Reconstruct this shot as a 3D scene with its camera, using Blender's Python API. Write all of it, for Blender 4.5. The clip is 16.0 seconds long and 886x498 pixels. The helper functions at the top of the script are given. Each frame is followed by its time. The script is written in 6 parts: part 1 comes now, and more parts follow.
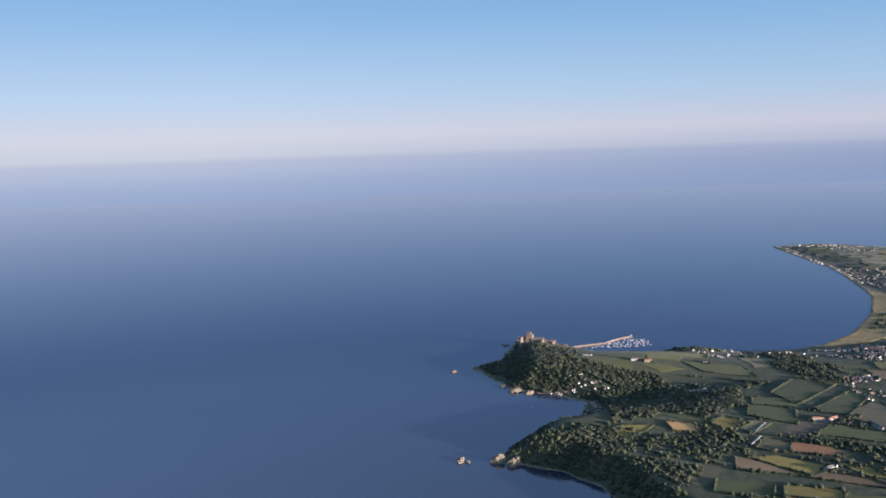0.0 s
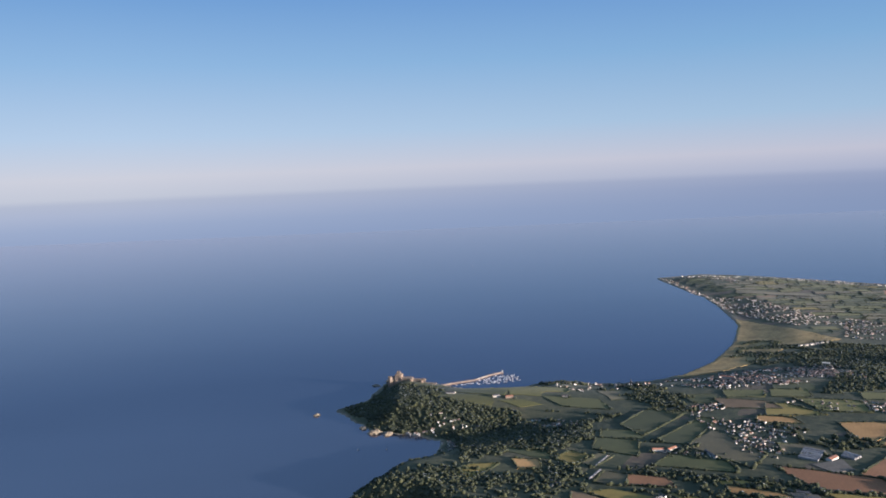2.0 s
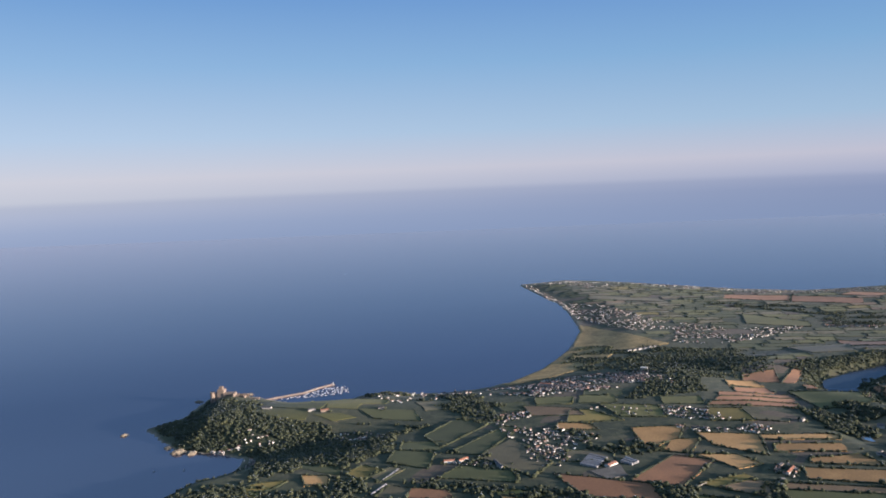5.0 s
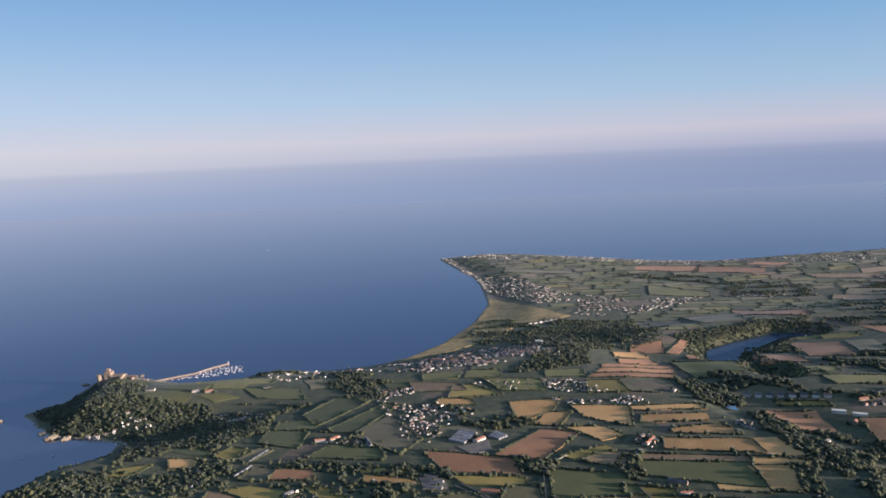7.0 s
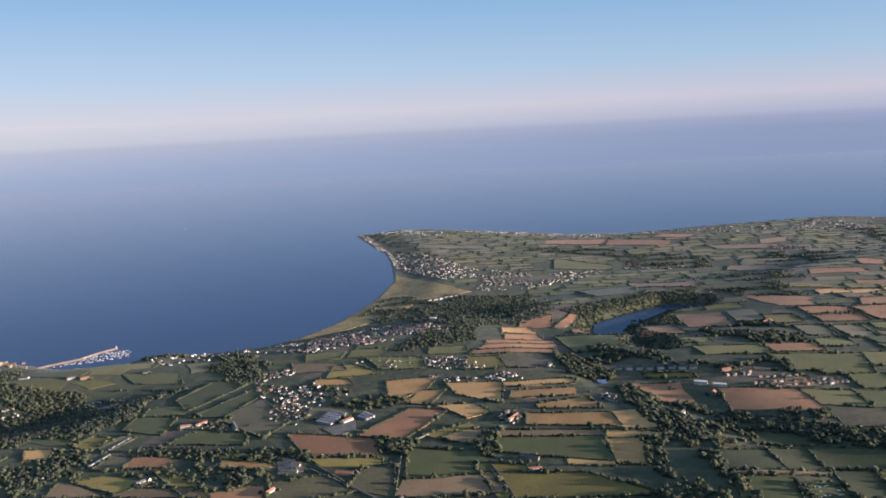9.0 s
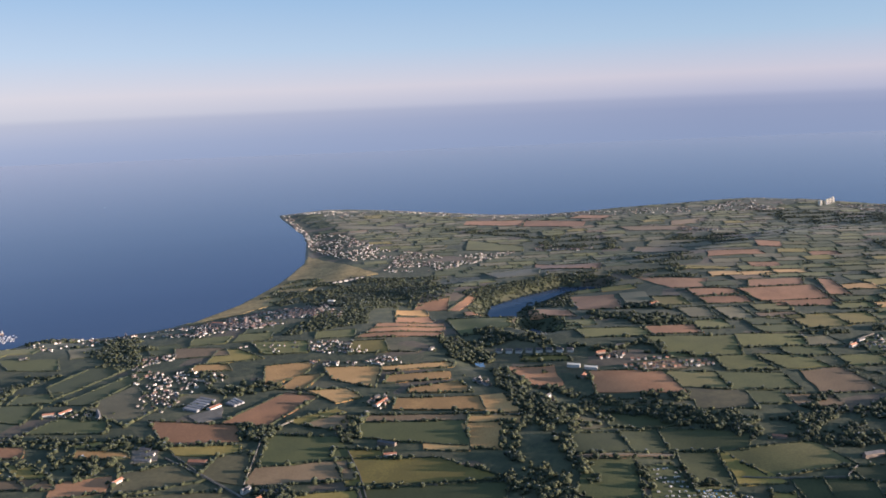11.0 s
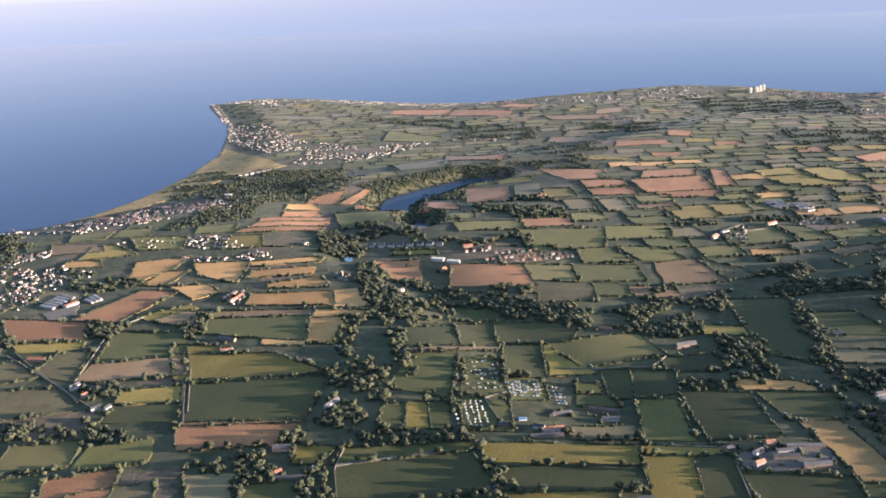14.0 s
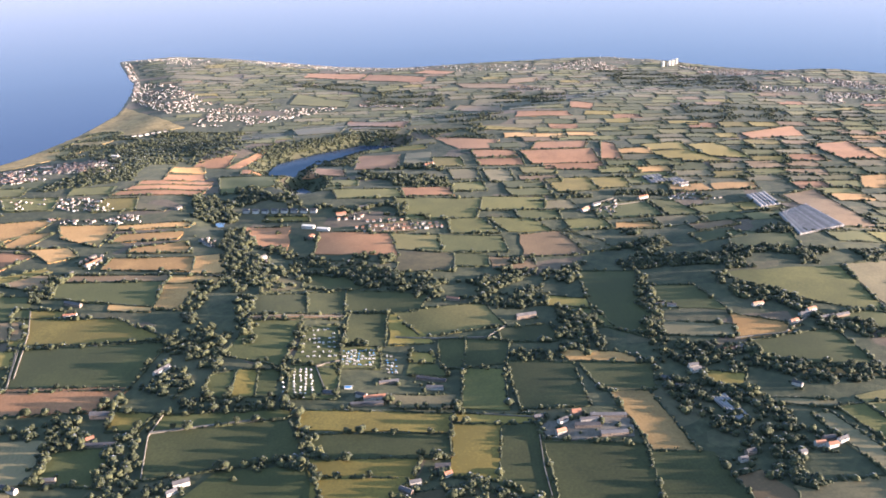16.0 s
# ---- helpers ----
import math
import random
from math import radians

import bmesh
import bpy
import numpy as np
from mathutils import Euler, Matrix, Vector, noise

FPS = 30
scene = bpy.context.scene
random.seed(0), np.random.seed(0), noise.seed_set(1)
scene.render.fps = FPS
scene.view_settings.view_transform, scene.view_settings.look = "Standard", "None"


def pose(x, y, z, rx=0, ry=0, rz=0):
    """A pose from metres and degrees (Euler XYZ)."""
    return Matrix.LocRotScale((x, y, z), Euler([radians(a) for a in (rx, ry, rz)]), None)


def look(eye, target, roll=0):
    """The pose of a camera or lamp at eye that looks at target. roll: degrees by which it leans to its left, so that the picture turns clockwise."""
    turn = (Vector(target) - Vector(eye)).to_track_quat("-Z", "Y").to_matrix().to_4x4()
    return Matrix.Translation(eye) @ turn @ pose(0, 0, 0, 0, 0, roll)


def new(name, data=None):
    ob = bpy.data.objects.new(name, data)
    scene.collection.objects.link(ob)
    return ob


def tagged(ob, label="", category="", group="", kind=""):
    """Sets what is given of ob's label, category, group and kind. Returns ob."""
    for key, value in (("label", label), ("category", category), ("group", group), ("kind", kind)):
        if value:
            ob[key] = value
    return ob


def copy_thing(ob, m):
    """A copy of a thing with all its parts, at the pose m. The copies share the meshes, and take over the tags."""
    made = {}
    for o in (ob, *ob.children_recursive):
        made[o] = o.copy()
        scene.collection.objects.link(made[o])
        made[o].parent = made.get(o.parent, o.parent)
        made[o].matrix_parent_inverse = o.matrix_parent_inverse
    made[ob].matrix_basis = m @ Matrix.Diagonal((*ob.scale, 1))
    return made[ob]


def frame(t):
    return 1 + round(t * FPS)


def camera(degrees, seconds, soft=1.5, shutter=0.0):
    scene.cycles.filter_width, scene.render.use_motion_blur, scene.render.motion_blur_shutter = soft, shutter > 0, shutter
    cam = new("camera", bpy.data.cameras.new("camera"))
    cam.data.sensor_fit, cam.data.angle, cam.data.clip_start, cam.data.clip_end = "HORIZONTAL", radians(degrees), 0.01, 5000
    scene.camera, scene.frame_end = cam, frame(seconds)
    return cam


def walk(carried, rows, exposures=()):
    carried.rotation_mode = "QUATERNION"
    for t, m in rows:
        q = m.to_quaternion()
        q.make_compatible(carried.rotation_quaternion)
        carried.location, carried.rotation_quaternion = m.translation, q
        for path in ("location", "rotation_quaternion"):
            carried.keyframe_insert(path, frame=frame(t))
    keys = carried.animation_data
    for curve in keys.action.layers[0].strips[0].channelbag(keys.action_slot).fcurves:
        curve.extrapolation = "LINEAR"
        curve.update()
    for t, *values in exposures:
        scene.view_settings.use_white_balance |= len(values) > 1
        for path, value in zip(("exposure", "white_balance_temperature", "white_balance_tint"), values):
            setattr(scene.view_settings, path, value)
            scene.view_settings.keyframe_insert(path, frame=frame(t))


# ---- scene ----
cam = camera(57.06, 16.0, soft=1.8)
PATH = [
    (0, 0.00, 0.00, 298.43, 3.890, -7.224, 1.799),
    (0.5, 19.22, 2.47, 298.46, 2.469, -6.589, 1.537),
    (1, 38.49, 4.58, 298.52, 1.560, -5.815, 1.893),
    (1.5, 57.79, 6.35, 298.58, -0.283, -5.232, 2.090),
    (2, 77.13, 7.76, 298.67, -1.819, -4.871, 2.368),
    (2.5, 96.48, 8.82, 298.78, -2.638, -4.667, 2.463),
    (3, 115.86, 9.53, 298.90, -4.108, -4.631, 2.236),
    (3.5, 135.24, 9.88, 299.04, -4.956, -4.591, 2.281),
    (4, 154.63, 9.88, 299.19, -6.039, -4.607, 2.348),
    (6.5, 251.42, 4.57, 300.24, -11.444, -5.565, 2.316),
    (7, 270.70, 2.44, 300.50, -12.154, -6.799, 2.524),
    (7.5, 289.94, -0.03, 300.78, -12.659, -7.522, 2.936),
    (8, 309.13, -2.85, 301.07, -14.137, -7.906, 2.855),
    (8.5, 328.27, -6.03, 301.39, -14.879, -8.424, 2.963),
    (9, 347.35, -9.55, 301.72, -16.123, -8.818, 2.904),
    (11.5, 441.62, -32.36, 303.64, -20.246, -10.668, 2.209),
    (12, 460.21, -37.95, 304.07, -21.015, -10.866, 1.974),
    (12.5, 478.69, -43.87, 304.53, -21.288, -12.378, 1.252),
    (13, 497.06, -50.14, 305.00, -21.112, -14.421, 1.175),
    (13.5, 515.32, -56.74, 305.49, -20.519, -17.957, 2.366),
    (14, 533.45, -63.67, 305.99, -21.134, -18.480, 2.271),
    (14.5, 551.46, -70.93, 306.51, -23.096, -18.564, 1.083),
    (15, 569.33, -78.52, 307.06, -23.670, -19.279, 0.642),
    (15.5, 587.06, -86.44, 307.61, -23.428, -20.615, 0.460),
    (16, 604.64, -94.68, 308.19, -24.380, -20.969, 0.040),
]
walk(cam, [(t, pose(x, y, z, 90 + pitch, roll, yaw)) for t, x, y, z, yaw, pitch, roll in PATH], [(0, 2.02, 5750, 13), (0.5, 1.94, 5750, 13), (4, 1.9, 5800, 14), (9, 2.04, 6000, 16), (12.5, 2.24, 6150, 18), (13.5, 2.54, 6250, 19), (14.0, 2.74, 6300, 19), (14.5, 2.75, 6300, 19), (15.3, 2.95, 6350, 20), (16, 3.19, 6350, 21)])

# ---- sky, haze at the horizon, low evening sun ----
SUN_EL, SUN_AZ = 7.4, 119.0  # degrees up, and clockwise from +y
world = bpy.data.worlds.new("world")
scene.world = world
world.use_nodes = True
wn, wl = world.node_tree.nodes, world.node_tree.links
wn.clear()


def put(nodes, kind, **values):
    """A node with some of its inputs set."""
    node = nodes.new(kind)
    for key, value in values.items():
        node.inputs[key.replace("_", " ")].default_value = value
    return node


def ramp(nodes, stops, ease="LINEAR"):
    node = nodes.new("ShaderNodeValToRGB")
    node.color_ramp.interpolation = ease
    while len(node.color_ramp.elements) < len(stops):
        node.color_ramp.elements.new(0.5)
    for element, (place, colour) in zip(node.color_ramp.elements, stops):
        element.position = place
        element.color = (*colour, 1)
    return node


def srgb(r, g, b):
    """Linear colour from eight-bit values."""
    return tuple(((c / 255 + 0.055) / 1.055) ** 2.4 if c > 10 else c / 3294 for c in (r, g, b))


sky = wn.new("ShaderNodeTexSky")
sky.sky_type, sky.sun_disc = "NISHITA", False
sky.sun_elevation, sky.sun_rotation = radians(SUN_EL), radians(SUN_AZ)
sky.altitude, sky.air_density, sky.dust_density, sky.ozone_density = 900, 1.0, 1.2, 1.5
coord = wn.new("ShaderNodeTexCoord")
split = wn.new("ShaderNodeSeparateXYZ")
wl.new(coord.outputs["Generated"], split.inputs[0])
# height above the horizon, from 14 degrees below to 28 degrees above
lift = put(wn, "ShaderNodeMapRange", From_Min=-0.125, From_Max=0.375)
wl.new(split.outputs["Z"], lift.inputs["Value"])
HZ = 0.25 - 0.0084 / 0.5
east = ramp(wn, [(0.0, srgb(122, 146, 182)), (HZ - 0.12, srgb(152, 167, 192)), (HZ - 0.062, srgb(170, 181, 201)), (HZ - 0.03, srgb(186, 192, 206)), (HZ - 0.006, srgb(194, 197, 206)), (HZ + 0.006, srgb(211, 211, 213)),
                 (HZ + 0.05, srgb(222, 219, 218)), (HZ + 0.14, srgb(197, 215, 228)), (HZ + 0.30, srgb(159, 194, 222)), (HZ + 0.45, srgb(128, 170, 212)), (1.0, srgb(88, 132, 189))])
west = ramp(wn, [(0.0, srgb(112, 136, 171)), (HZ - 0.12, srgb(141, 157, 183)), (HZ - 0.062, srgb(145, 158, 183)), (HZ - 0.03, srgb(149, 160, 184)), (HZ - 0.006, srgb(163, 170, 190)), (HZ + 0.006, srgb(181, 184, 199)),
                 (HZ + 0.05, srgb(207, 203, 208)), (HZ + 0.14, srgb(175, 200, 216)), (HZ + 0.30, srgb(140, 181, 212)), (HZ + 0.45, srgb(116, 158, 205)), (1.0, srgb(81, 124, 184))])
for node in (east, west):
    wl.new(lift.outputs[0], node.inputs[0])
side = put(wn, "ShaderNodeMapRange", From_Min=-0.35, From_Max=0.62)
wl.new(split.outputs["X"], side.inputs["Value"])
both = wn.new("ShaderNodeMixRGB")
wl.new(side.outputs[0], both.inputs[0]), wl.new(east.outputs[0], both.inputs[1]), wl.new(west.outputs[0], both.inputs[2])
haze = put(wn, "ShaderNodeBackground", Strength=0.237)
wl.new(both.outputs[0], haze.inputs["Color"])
clear = put(wn, "ShaderNodeBackground", Strength=0.12)
wl.new(sky.outputs[0], clear.inputs["Color"])
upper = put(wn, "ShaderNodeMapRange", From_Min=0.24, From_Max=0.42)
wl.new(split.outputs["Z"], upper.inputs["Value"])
# towards the low sun the sky is clear and bright
facing = wn.new("ShaderNodeVectorMath")
facing.operation, facing.inputs[1].default_value = "DOT_PRODUCT", (math.sin(radians(SUN_AZ)), math.cos(radians(SUN_AZ)), 0.12)
wl.new(coord.outputs["Generated"], facing.inputs[0])
glare = put(wn, "ShaderNodeMapRange", From_Min=0.76, From_Max=0.98)
wl.new(facing.outputs["Value"], glare.inputs["Value"])
either = wn.new("ShaderNodeMath")
either.operation = "MAXIMUM"
wl.new(upper.outputs[0], either.inputs[0]), wl.new(glare.outputs[0], either.inputs[1])
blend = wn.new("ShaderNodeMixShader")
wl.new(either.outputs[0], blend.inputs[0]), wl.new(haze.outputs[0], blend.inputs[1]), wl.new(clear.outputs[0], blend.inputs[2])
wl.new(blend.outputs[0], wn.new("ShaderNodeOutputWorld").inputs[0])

sun = new("sun", bpy.data.lights.new("sun", "SUN"))
sun.data.energy, sun.data.angle, sun.data.color = 4.35, radians(0.6), (1.0, 0.82, 0.66)
az, el = radians(SUN_AZ), radians(SUN_EL)
sun.matrix_world = look((0, 0, 900), (-math.sin(az) * math.cos(el), -math.cos(az) * math.cos(el), 900 - math.sin(el)))

# ---- materials ----


def surface(name, tones, rough=0.9, grain=0.6, patch=0.03, bump=0.3, depth=0.1, rows=0.0, per="", spread=0.3, spec=0.2, metal=0.0):
    """A surface with colour varied at two scales. tones: dark, middle and light. rows: metres between crop rows, along the mesh's own u.
    per: 'object' or 'island' for a shift of brightness from piece to piece."""
    m = bpy.data.materials.new(name)
    m.use_nodes = True
    n, l = m.node_tree.nodes, m.node_tree.links
    shader = n["Principled BSDF"]
    shader.inputs["Roughness"].default_value, shader.inputs["Specular IOR Level"].default_value, shader.inputs["Metallic"].default_value = rough, spec, metal
    place = n.new("ShaderNodeTexCoord").outputs["Object"]
    fine, broad = put(n, "ShaderNodeTexNoise", Scale=grain, Detail=5.0), put(n, "ShaderNodeTexNoise", Scale=patch, Detail=3.0)
    l.new(place, fine.inputs["Vector"]), l.new(place, broad.inputs["Vector"])
    mix = put(n, "ShaderNodeMath")
    mix.operation = "ADD"
    half = put(n, "ShaderNodeMath")
    half.operation, half.inputs[1].default_value = "MULTIPLY_ADD", 0.5
    l.new(fine.outputs["Fac"], half.inputs[0])
    scaled = put(n, "ShaderNodeMath")
    scaled.operation, scaled.inputs[1].default_value = "MULTIPLY", 0.5
    l.new(broad.outputs["Fac"], scaled.inputs[0]), l.new(scaled.outputs[0], half.inputs[2])
    value = half.outputs[0]
    if rows:
        uv = n.new("ShaderNodeUVMap")
        wave = put(n, "ShaderNodeTexWave", Scale=0.31416 / rows, Distortion=0.8, Detail=2.0, Detail_Scale=0.4)
        l.new(uv.outputs[0], wave.inputs["Vector"])
        add = put(n, "ShaderNodeMath")
        add.operation, add.inputs[1].default_value = "MULTIPLY_ADD", 0.035
        l.new(wave.outputs["Fac"], add.inputs[0]), l.new(value, add.inputs[2])
        value = add.outputs[0]
    if per:
        chance = n.new("ShaderNodeObjectInfo").outputs["Random"] if per == "object" else n.new("ShaderNodeNewGeometry").outputs["Random Per Island"]
        add = put(n, "ShaderNodeMath")
        add.operation, add.inputs[1].default_value = "MULTIPLY_ADD", spread
        shift = put(n, "ShaderNodeMath")
        shift.operation, shift.inputs[1].default_value = "ADD", -spread / 2
        l.new(value, shift.inputs[0]), l.new(chance, add.inputs[0]), l.new(shift.outputs[0], add.inputs[2])
        value = add.outputs[0]
    tone = ramp(n, [(0.34, tones[0]), (0.52, tones[1]), (0.70, tones[2])])
    l.new(value, tone.inputs[0]), l.new(tone.outputs[0], shader.inputs["Base Color"])
    if bump:
        relief = put(n, "ShaderNodeBump", Strength=bump, Distance=depth)
        l.new(value, relief.inputs["Height"]), l.new(relief.outputs[0], shader.inputs["Normal"])
    return m


CROPS = {
    "green": surface("dark_green_crop", [(0.0353, 0.0392, 0.0132), (0.0512, 0.0545, 0.0176), (0.0723, 0.0724, 0.0239)], rows=2.2, per="object"),
    "grass": surface("meadow_grass", [(0.0599, 0.0583, 0.018), (0.0889, 0.0829, 0.0246), (0.1237, 0.1093, 0.0326)], per="object"),
    "yellow": surface("dry_yellow_grass", [(0.1102, 0.08289, 0.0199), (0.1679, 0.1235, 0.0291), (0.2204, 0.1588, 0.0421)], per="object"),
    "olive": surface("olive_pasture", [(0.07332, 0.06204, 0.03196), (0.109, 0.09024, 0.04512), (0.1485, 0.1213, 0.06204)], rows=3.0, per="object"),
    "pale": surface("pale_cut_meadow", [(0.0715, 0.0628, 0.0219), (0.1024, 0.0883, 0.0303), (0.1371, 0.1139, 0.0412)], rows=3.4, per="object"),
    "ochre": surface("golden_stubble", [(0.216, 0.1174, 0.03916), (0.3189, 0.1761, 0.06019), (0.4115, 0.2349, 0.0865)], rows=2.6, per="object"),
    "red": surface("reddish_ploughed_earth", [(0.1571, 0.07533, 0.0342), (0.231, 0.1105, 0.04995), (0.2957, 0.1473, 0.0684)], rows=1.8, per="object"),
    "brown": surface("brown_ploughed_earth", [(0.0966, 0.06282, 0.03168), (0.1449, 0.09252, 0.04608), (0.1932, 0.1265, 0.0648)], rows=2.0, per="object"),
    "heath": surface("dry_dune_grass", [(0.09, 0.07, 0.03), (0.2, 0.143, 0.058), (0.31, 0.222, 0.1)], grain=0.16, patch=0.03),
}
# darker copy of the dark green crop, with shade mixed into its colour
CROPS["deep"] = surface("green_crop_with_shade", [(0.0221, 0.0259, 0.0101), (0.0341, 0.0381, 0.0136), (0.0525, 0.054, 0.0189)], rows=1.9, per="object", spread=0.2)
CROPS["stubble"] = surface("weathered_stubble", [(0.105, 0.066, 0.025), (0.155, 0.097, 0.036), (0.205, 0.13, 0.052)], rows=2.4, per="object", spread=0.2)
CROPS["rough"] = surface("rough_brown_grazing", [(0.044, 0.038, 0.019), (0.068, 0.058, 0.027), (0.096, 0.081, 0.038)], grain=0.3, patch=0.05, per="object", spread=0.2)
CROPS["yard"] = surface("trodden_farmyard", [(0.062, 0.0527, 0.0403), (0.0992, 0.0868, 0.0682), (0.1426, 0.124, 0.1023)], grain=0.8, patch=0.12)
LEAVES = surface("tree_leaves", [(0.019, 0.0235, 0.0145), (0.036, 0.041, 0.0225), (0.07, 0.071, 0.034)], grain=1.4, patch=0.05, bump=0.6, depth=0.3, per="island", spread=0.22, spec=0.08)
HEDGE = surface("hedge_leaves", [(0.02, 0.0245, 0.015), (0.036, 0.041, 0.0225), (0.064, 0.065, 0.033)], grain=1.4, patch=0.04, bump=0.6, depth=0.3, per="island", spread=0.14, spec=0.08)
BARK = surface("bark", [(0.05, 0.036, 0.0293), (0.08, 0.058, 0.0488), (0.12, 0.09, 0.0793)], grain=3.0)
ROCK = surface("shore_rock", [(0.09, 0.075, 0.055), (0.18, 0.145, 0.10), (0.30, 0.245, 0.17)], grain=0.35, patch=0.06, bump=1.0, depth=0.8)
STONE = surface("granite_masonry", [(0.108, 0.0825, 0.0656), (0.1656, 0.1275, 0.0984), (0.2232, 0.18, 0.1394)], grain=0.8, patch=0.1, bump=0.6, depth=0.2)
RENDERED = surface("pale_rendered_wall", [(0.22, 0.2, 0.17), (0.33, 0.305, 0.265), (0.47, 0.44, 0.39)], grain=1.5, patch=0.2, bump=0.1, per="object")
SLATE = surface("roof_slate", [(0.035, 0.035, 0.038), (0.066, 0.064, 0.066), (0.105, 0.1, 0.098)], grain=2.0, patch=0.3, rough=0.85, per="object")
CLAY = surface("clay_roof_tiles", [(0.16, 0.0723, 0.045), (0.24, 0.1105, 0.0675), (0.304, 0.153, 0.099)], grain=2.0, patch=0.3, rough=0.8, per="object")
TOWN_WALL = surface("town_walls", [(0.3, 0.275, 0.235), (0.52, 0.485, 0.42), (0.74, 0.7, 0.62)], grain=1.5, patch=0.4, bump=0.1, per="island", spread=0.5)
TOWN_ROOF = surface("town_roofs", [(0.055, 0.052, 0.053), (0.115, 0.085, 0.075), (0.22, 0.125, 0.09)], grain=2.0, patch=0.4, per="island", spread=0.5)
CANVAS = surface("white_canvas", [(0.26, 0.25, 0.22), (0.33, 0.32, 0.29), (0.4, 0.395, 0.37)], grain=2.0, patch=0.3, bump=0.1, rough=0.6, per="object")
HULL = surface("white_boat_hull", [(0.24, 0.24, 0.24), (0.34, 0.34, 0.332), (0.45, 0.45, 0.45)], grain=2.0, bump=0.0, rough=0.35, per="object", spec=0.5)
LANE = surface("dusty_lane", [(0.0806, 0.0714, 0.0573), (0.1267, 0.1129, 0.0918), (0.1843, 0.167, 0.1376)], grain=1.0, patch=0.1)
GLASSHOUSE = surface("greenhouse_glass_panes", [(0.12, 0.116, 0.1148), (0.168, 0.164, 0.1615), (0.224, 0.216, 0.2125)], grain=1.0, patch=0.2, rough=0.9, bump=0.0, spec=0.05, per="object")
CONCRETE = surface("pale_concrete", [(0.375, 0.3404, 0.28), (0.495, 0.4588, 0.385), (0.585, 0.555, 0.476)], grain=0.6, patch=0.1, bump=0.1)
DARKPANE = surface("dark_window_pane", [(0.02, 0.024, 0.03), (0.035, 0.04, 0.048), (0.06, 0.068, 0.08)], rough=0.12, bump=0.0, spec=0.5)
PAINT = surface("dark_painted_wood", [(0.05, 0.045, 0.04), (0.09, 0.08, 0.07), (0.13, 0.12, 0.105)], grain=2.0, rough=0.6)
BLUE = surface("blue_fabric", [(0.03, 0.10, 0.22), (0.05, 0.18, 0.34), (0.08, 0.26, 0.44)], grain=2.0, rough=0.6, bump=0.1)


def land_material():
    """Farmland seen from far: a patchwork of plots with darker hedge lines, over grass."""
    m = bpy.data.materials.new("farmland")
    m.use_nodes = True
    n, l = m.node_tree.nodes, m.node_tree.links
    shader = n["Principled BSDF"]
    shader.inputs["Roughness"].default_value, shader.inputs["Specular IOR Level"].default_value = 0.95, 0.1
    place = n.new("ShaderNodeTexCoord").outputs["Object"]
    warp = put(n, "ShaderNodeTexNoise", Scale=0.012, Detail=2.0)
    l.new(place, warp.inputs["Vector"])
    push = n.new("ShaderNodeVectorMath")
    push.operation, push.inputs[1].default_value = "MULTIPLY_ADD", (34, 34, 0)
    l.new(warp.outputs["Color"], push.inputs[0]), l.new(place, push.inputs[2])
    turned = put(n, "ShaderNodeMapping", Rotation=(0, 0, 0.45), Scale=(0.016, 0.026, 0.0))
    l.new(push.outputs[0], turned.inputs["Vector"])
    cells = n.new("ShaderNodeTexVoronoi")
    cells.distance, cells.inputs["Scale"].default_value, cells.inputs["Randomness"].default_value = "CHEBYCHEV", 1.0, 0.8
    l.new(turned.outputs[0], cells.inputs["Vector"])
    pick = n.new("ShaderNodeSeparateColor")
    l.new(cells.outputs["Color"], pick.inputs[0])
    plots = ramp(n, [(0.0, (0.045, 0.055, 0.039)), (0.2, (0.075, 0.082, 0.0512)), (0.42, (0.11, 0.105, 0.0671)), (0.58, (0.055, 0.066, 0.0439)), (0.70, (0.15, 0.125, 0.0793)), (0.80, (0.21, 0.135, 0.11)), (0.90, (0.085, 0.09, 0.0561))], "CONSTANT")
    l.new(pick.outputs[0], plots.inputs[0])
    fine = put(n, "ShaderNodeTexNoise", Scale=0.11, Detail=6.0, Roughness=0.7)
    l.new(place, fine.inputs["Vector"])
    scrub = ramp(n, [(0.38, (0.026, 0.030, 0.016)), (0.54, (0.046, 0.048, 0.024)), (0.70, (0.082, 0.076, 0.038))])
    l.new(fine.outputs["Fac"], scrub.inputs[0])
    over = n.new("ShaderNodeMixRGB")
    over.inputs[0].default_value = 0.72
    l.new(plots.outputs[0], over.inputs[1]), l.new(scrub.outputs[0], over.inputs[2])
    # bare rock and sand on the lowest strip by the water
    high = n.new("ShaderNodeSeparateXYZ")
    l.new(place, high.inputs[0])
    shore = put(n, "ShaderNodeMapRange", From_Min=0.25, From_Max=1.0, To_Min=1.0, To_Max=0.0)
    l.new(high.outputs["Z"], shore.inputs["Value"])
    strand = ramp(n, [(0.40, (0.10, 0.085, 0.06)), (0.60, (0.22, 0.185, 0.13))])
    l.new(fine.outputs["Fac"], strand.inputs[0])
    last = n.new("ShaderNodeMixRGB")
    l.new(shore.outputs[0], last.inputs[0]), l.new(over.outputs[0], last.inputs[1]), l.new(strand.outputs[0], last.inputs[2])
    l.new(last.outputs[0], shader.inputs["Base Color"])
    relief = put(n, "ShaderNodeBump", Strength=0.6, Distance=1.0)
    l.new(fine.outputs["Fac"], relief.inputs["Height"]), l.new(relief.outputs[0], shader.inputs["Normal"])
    return m


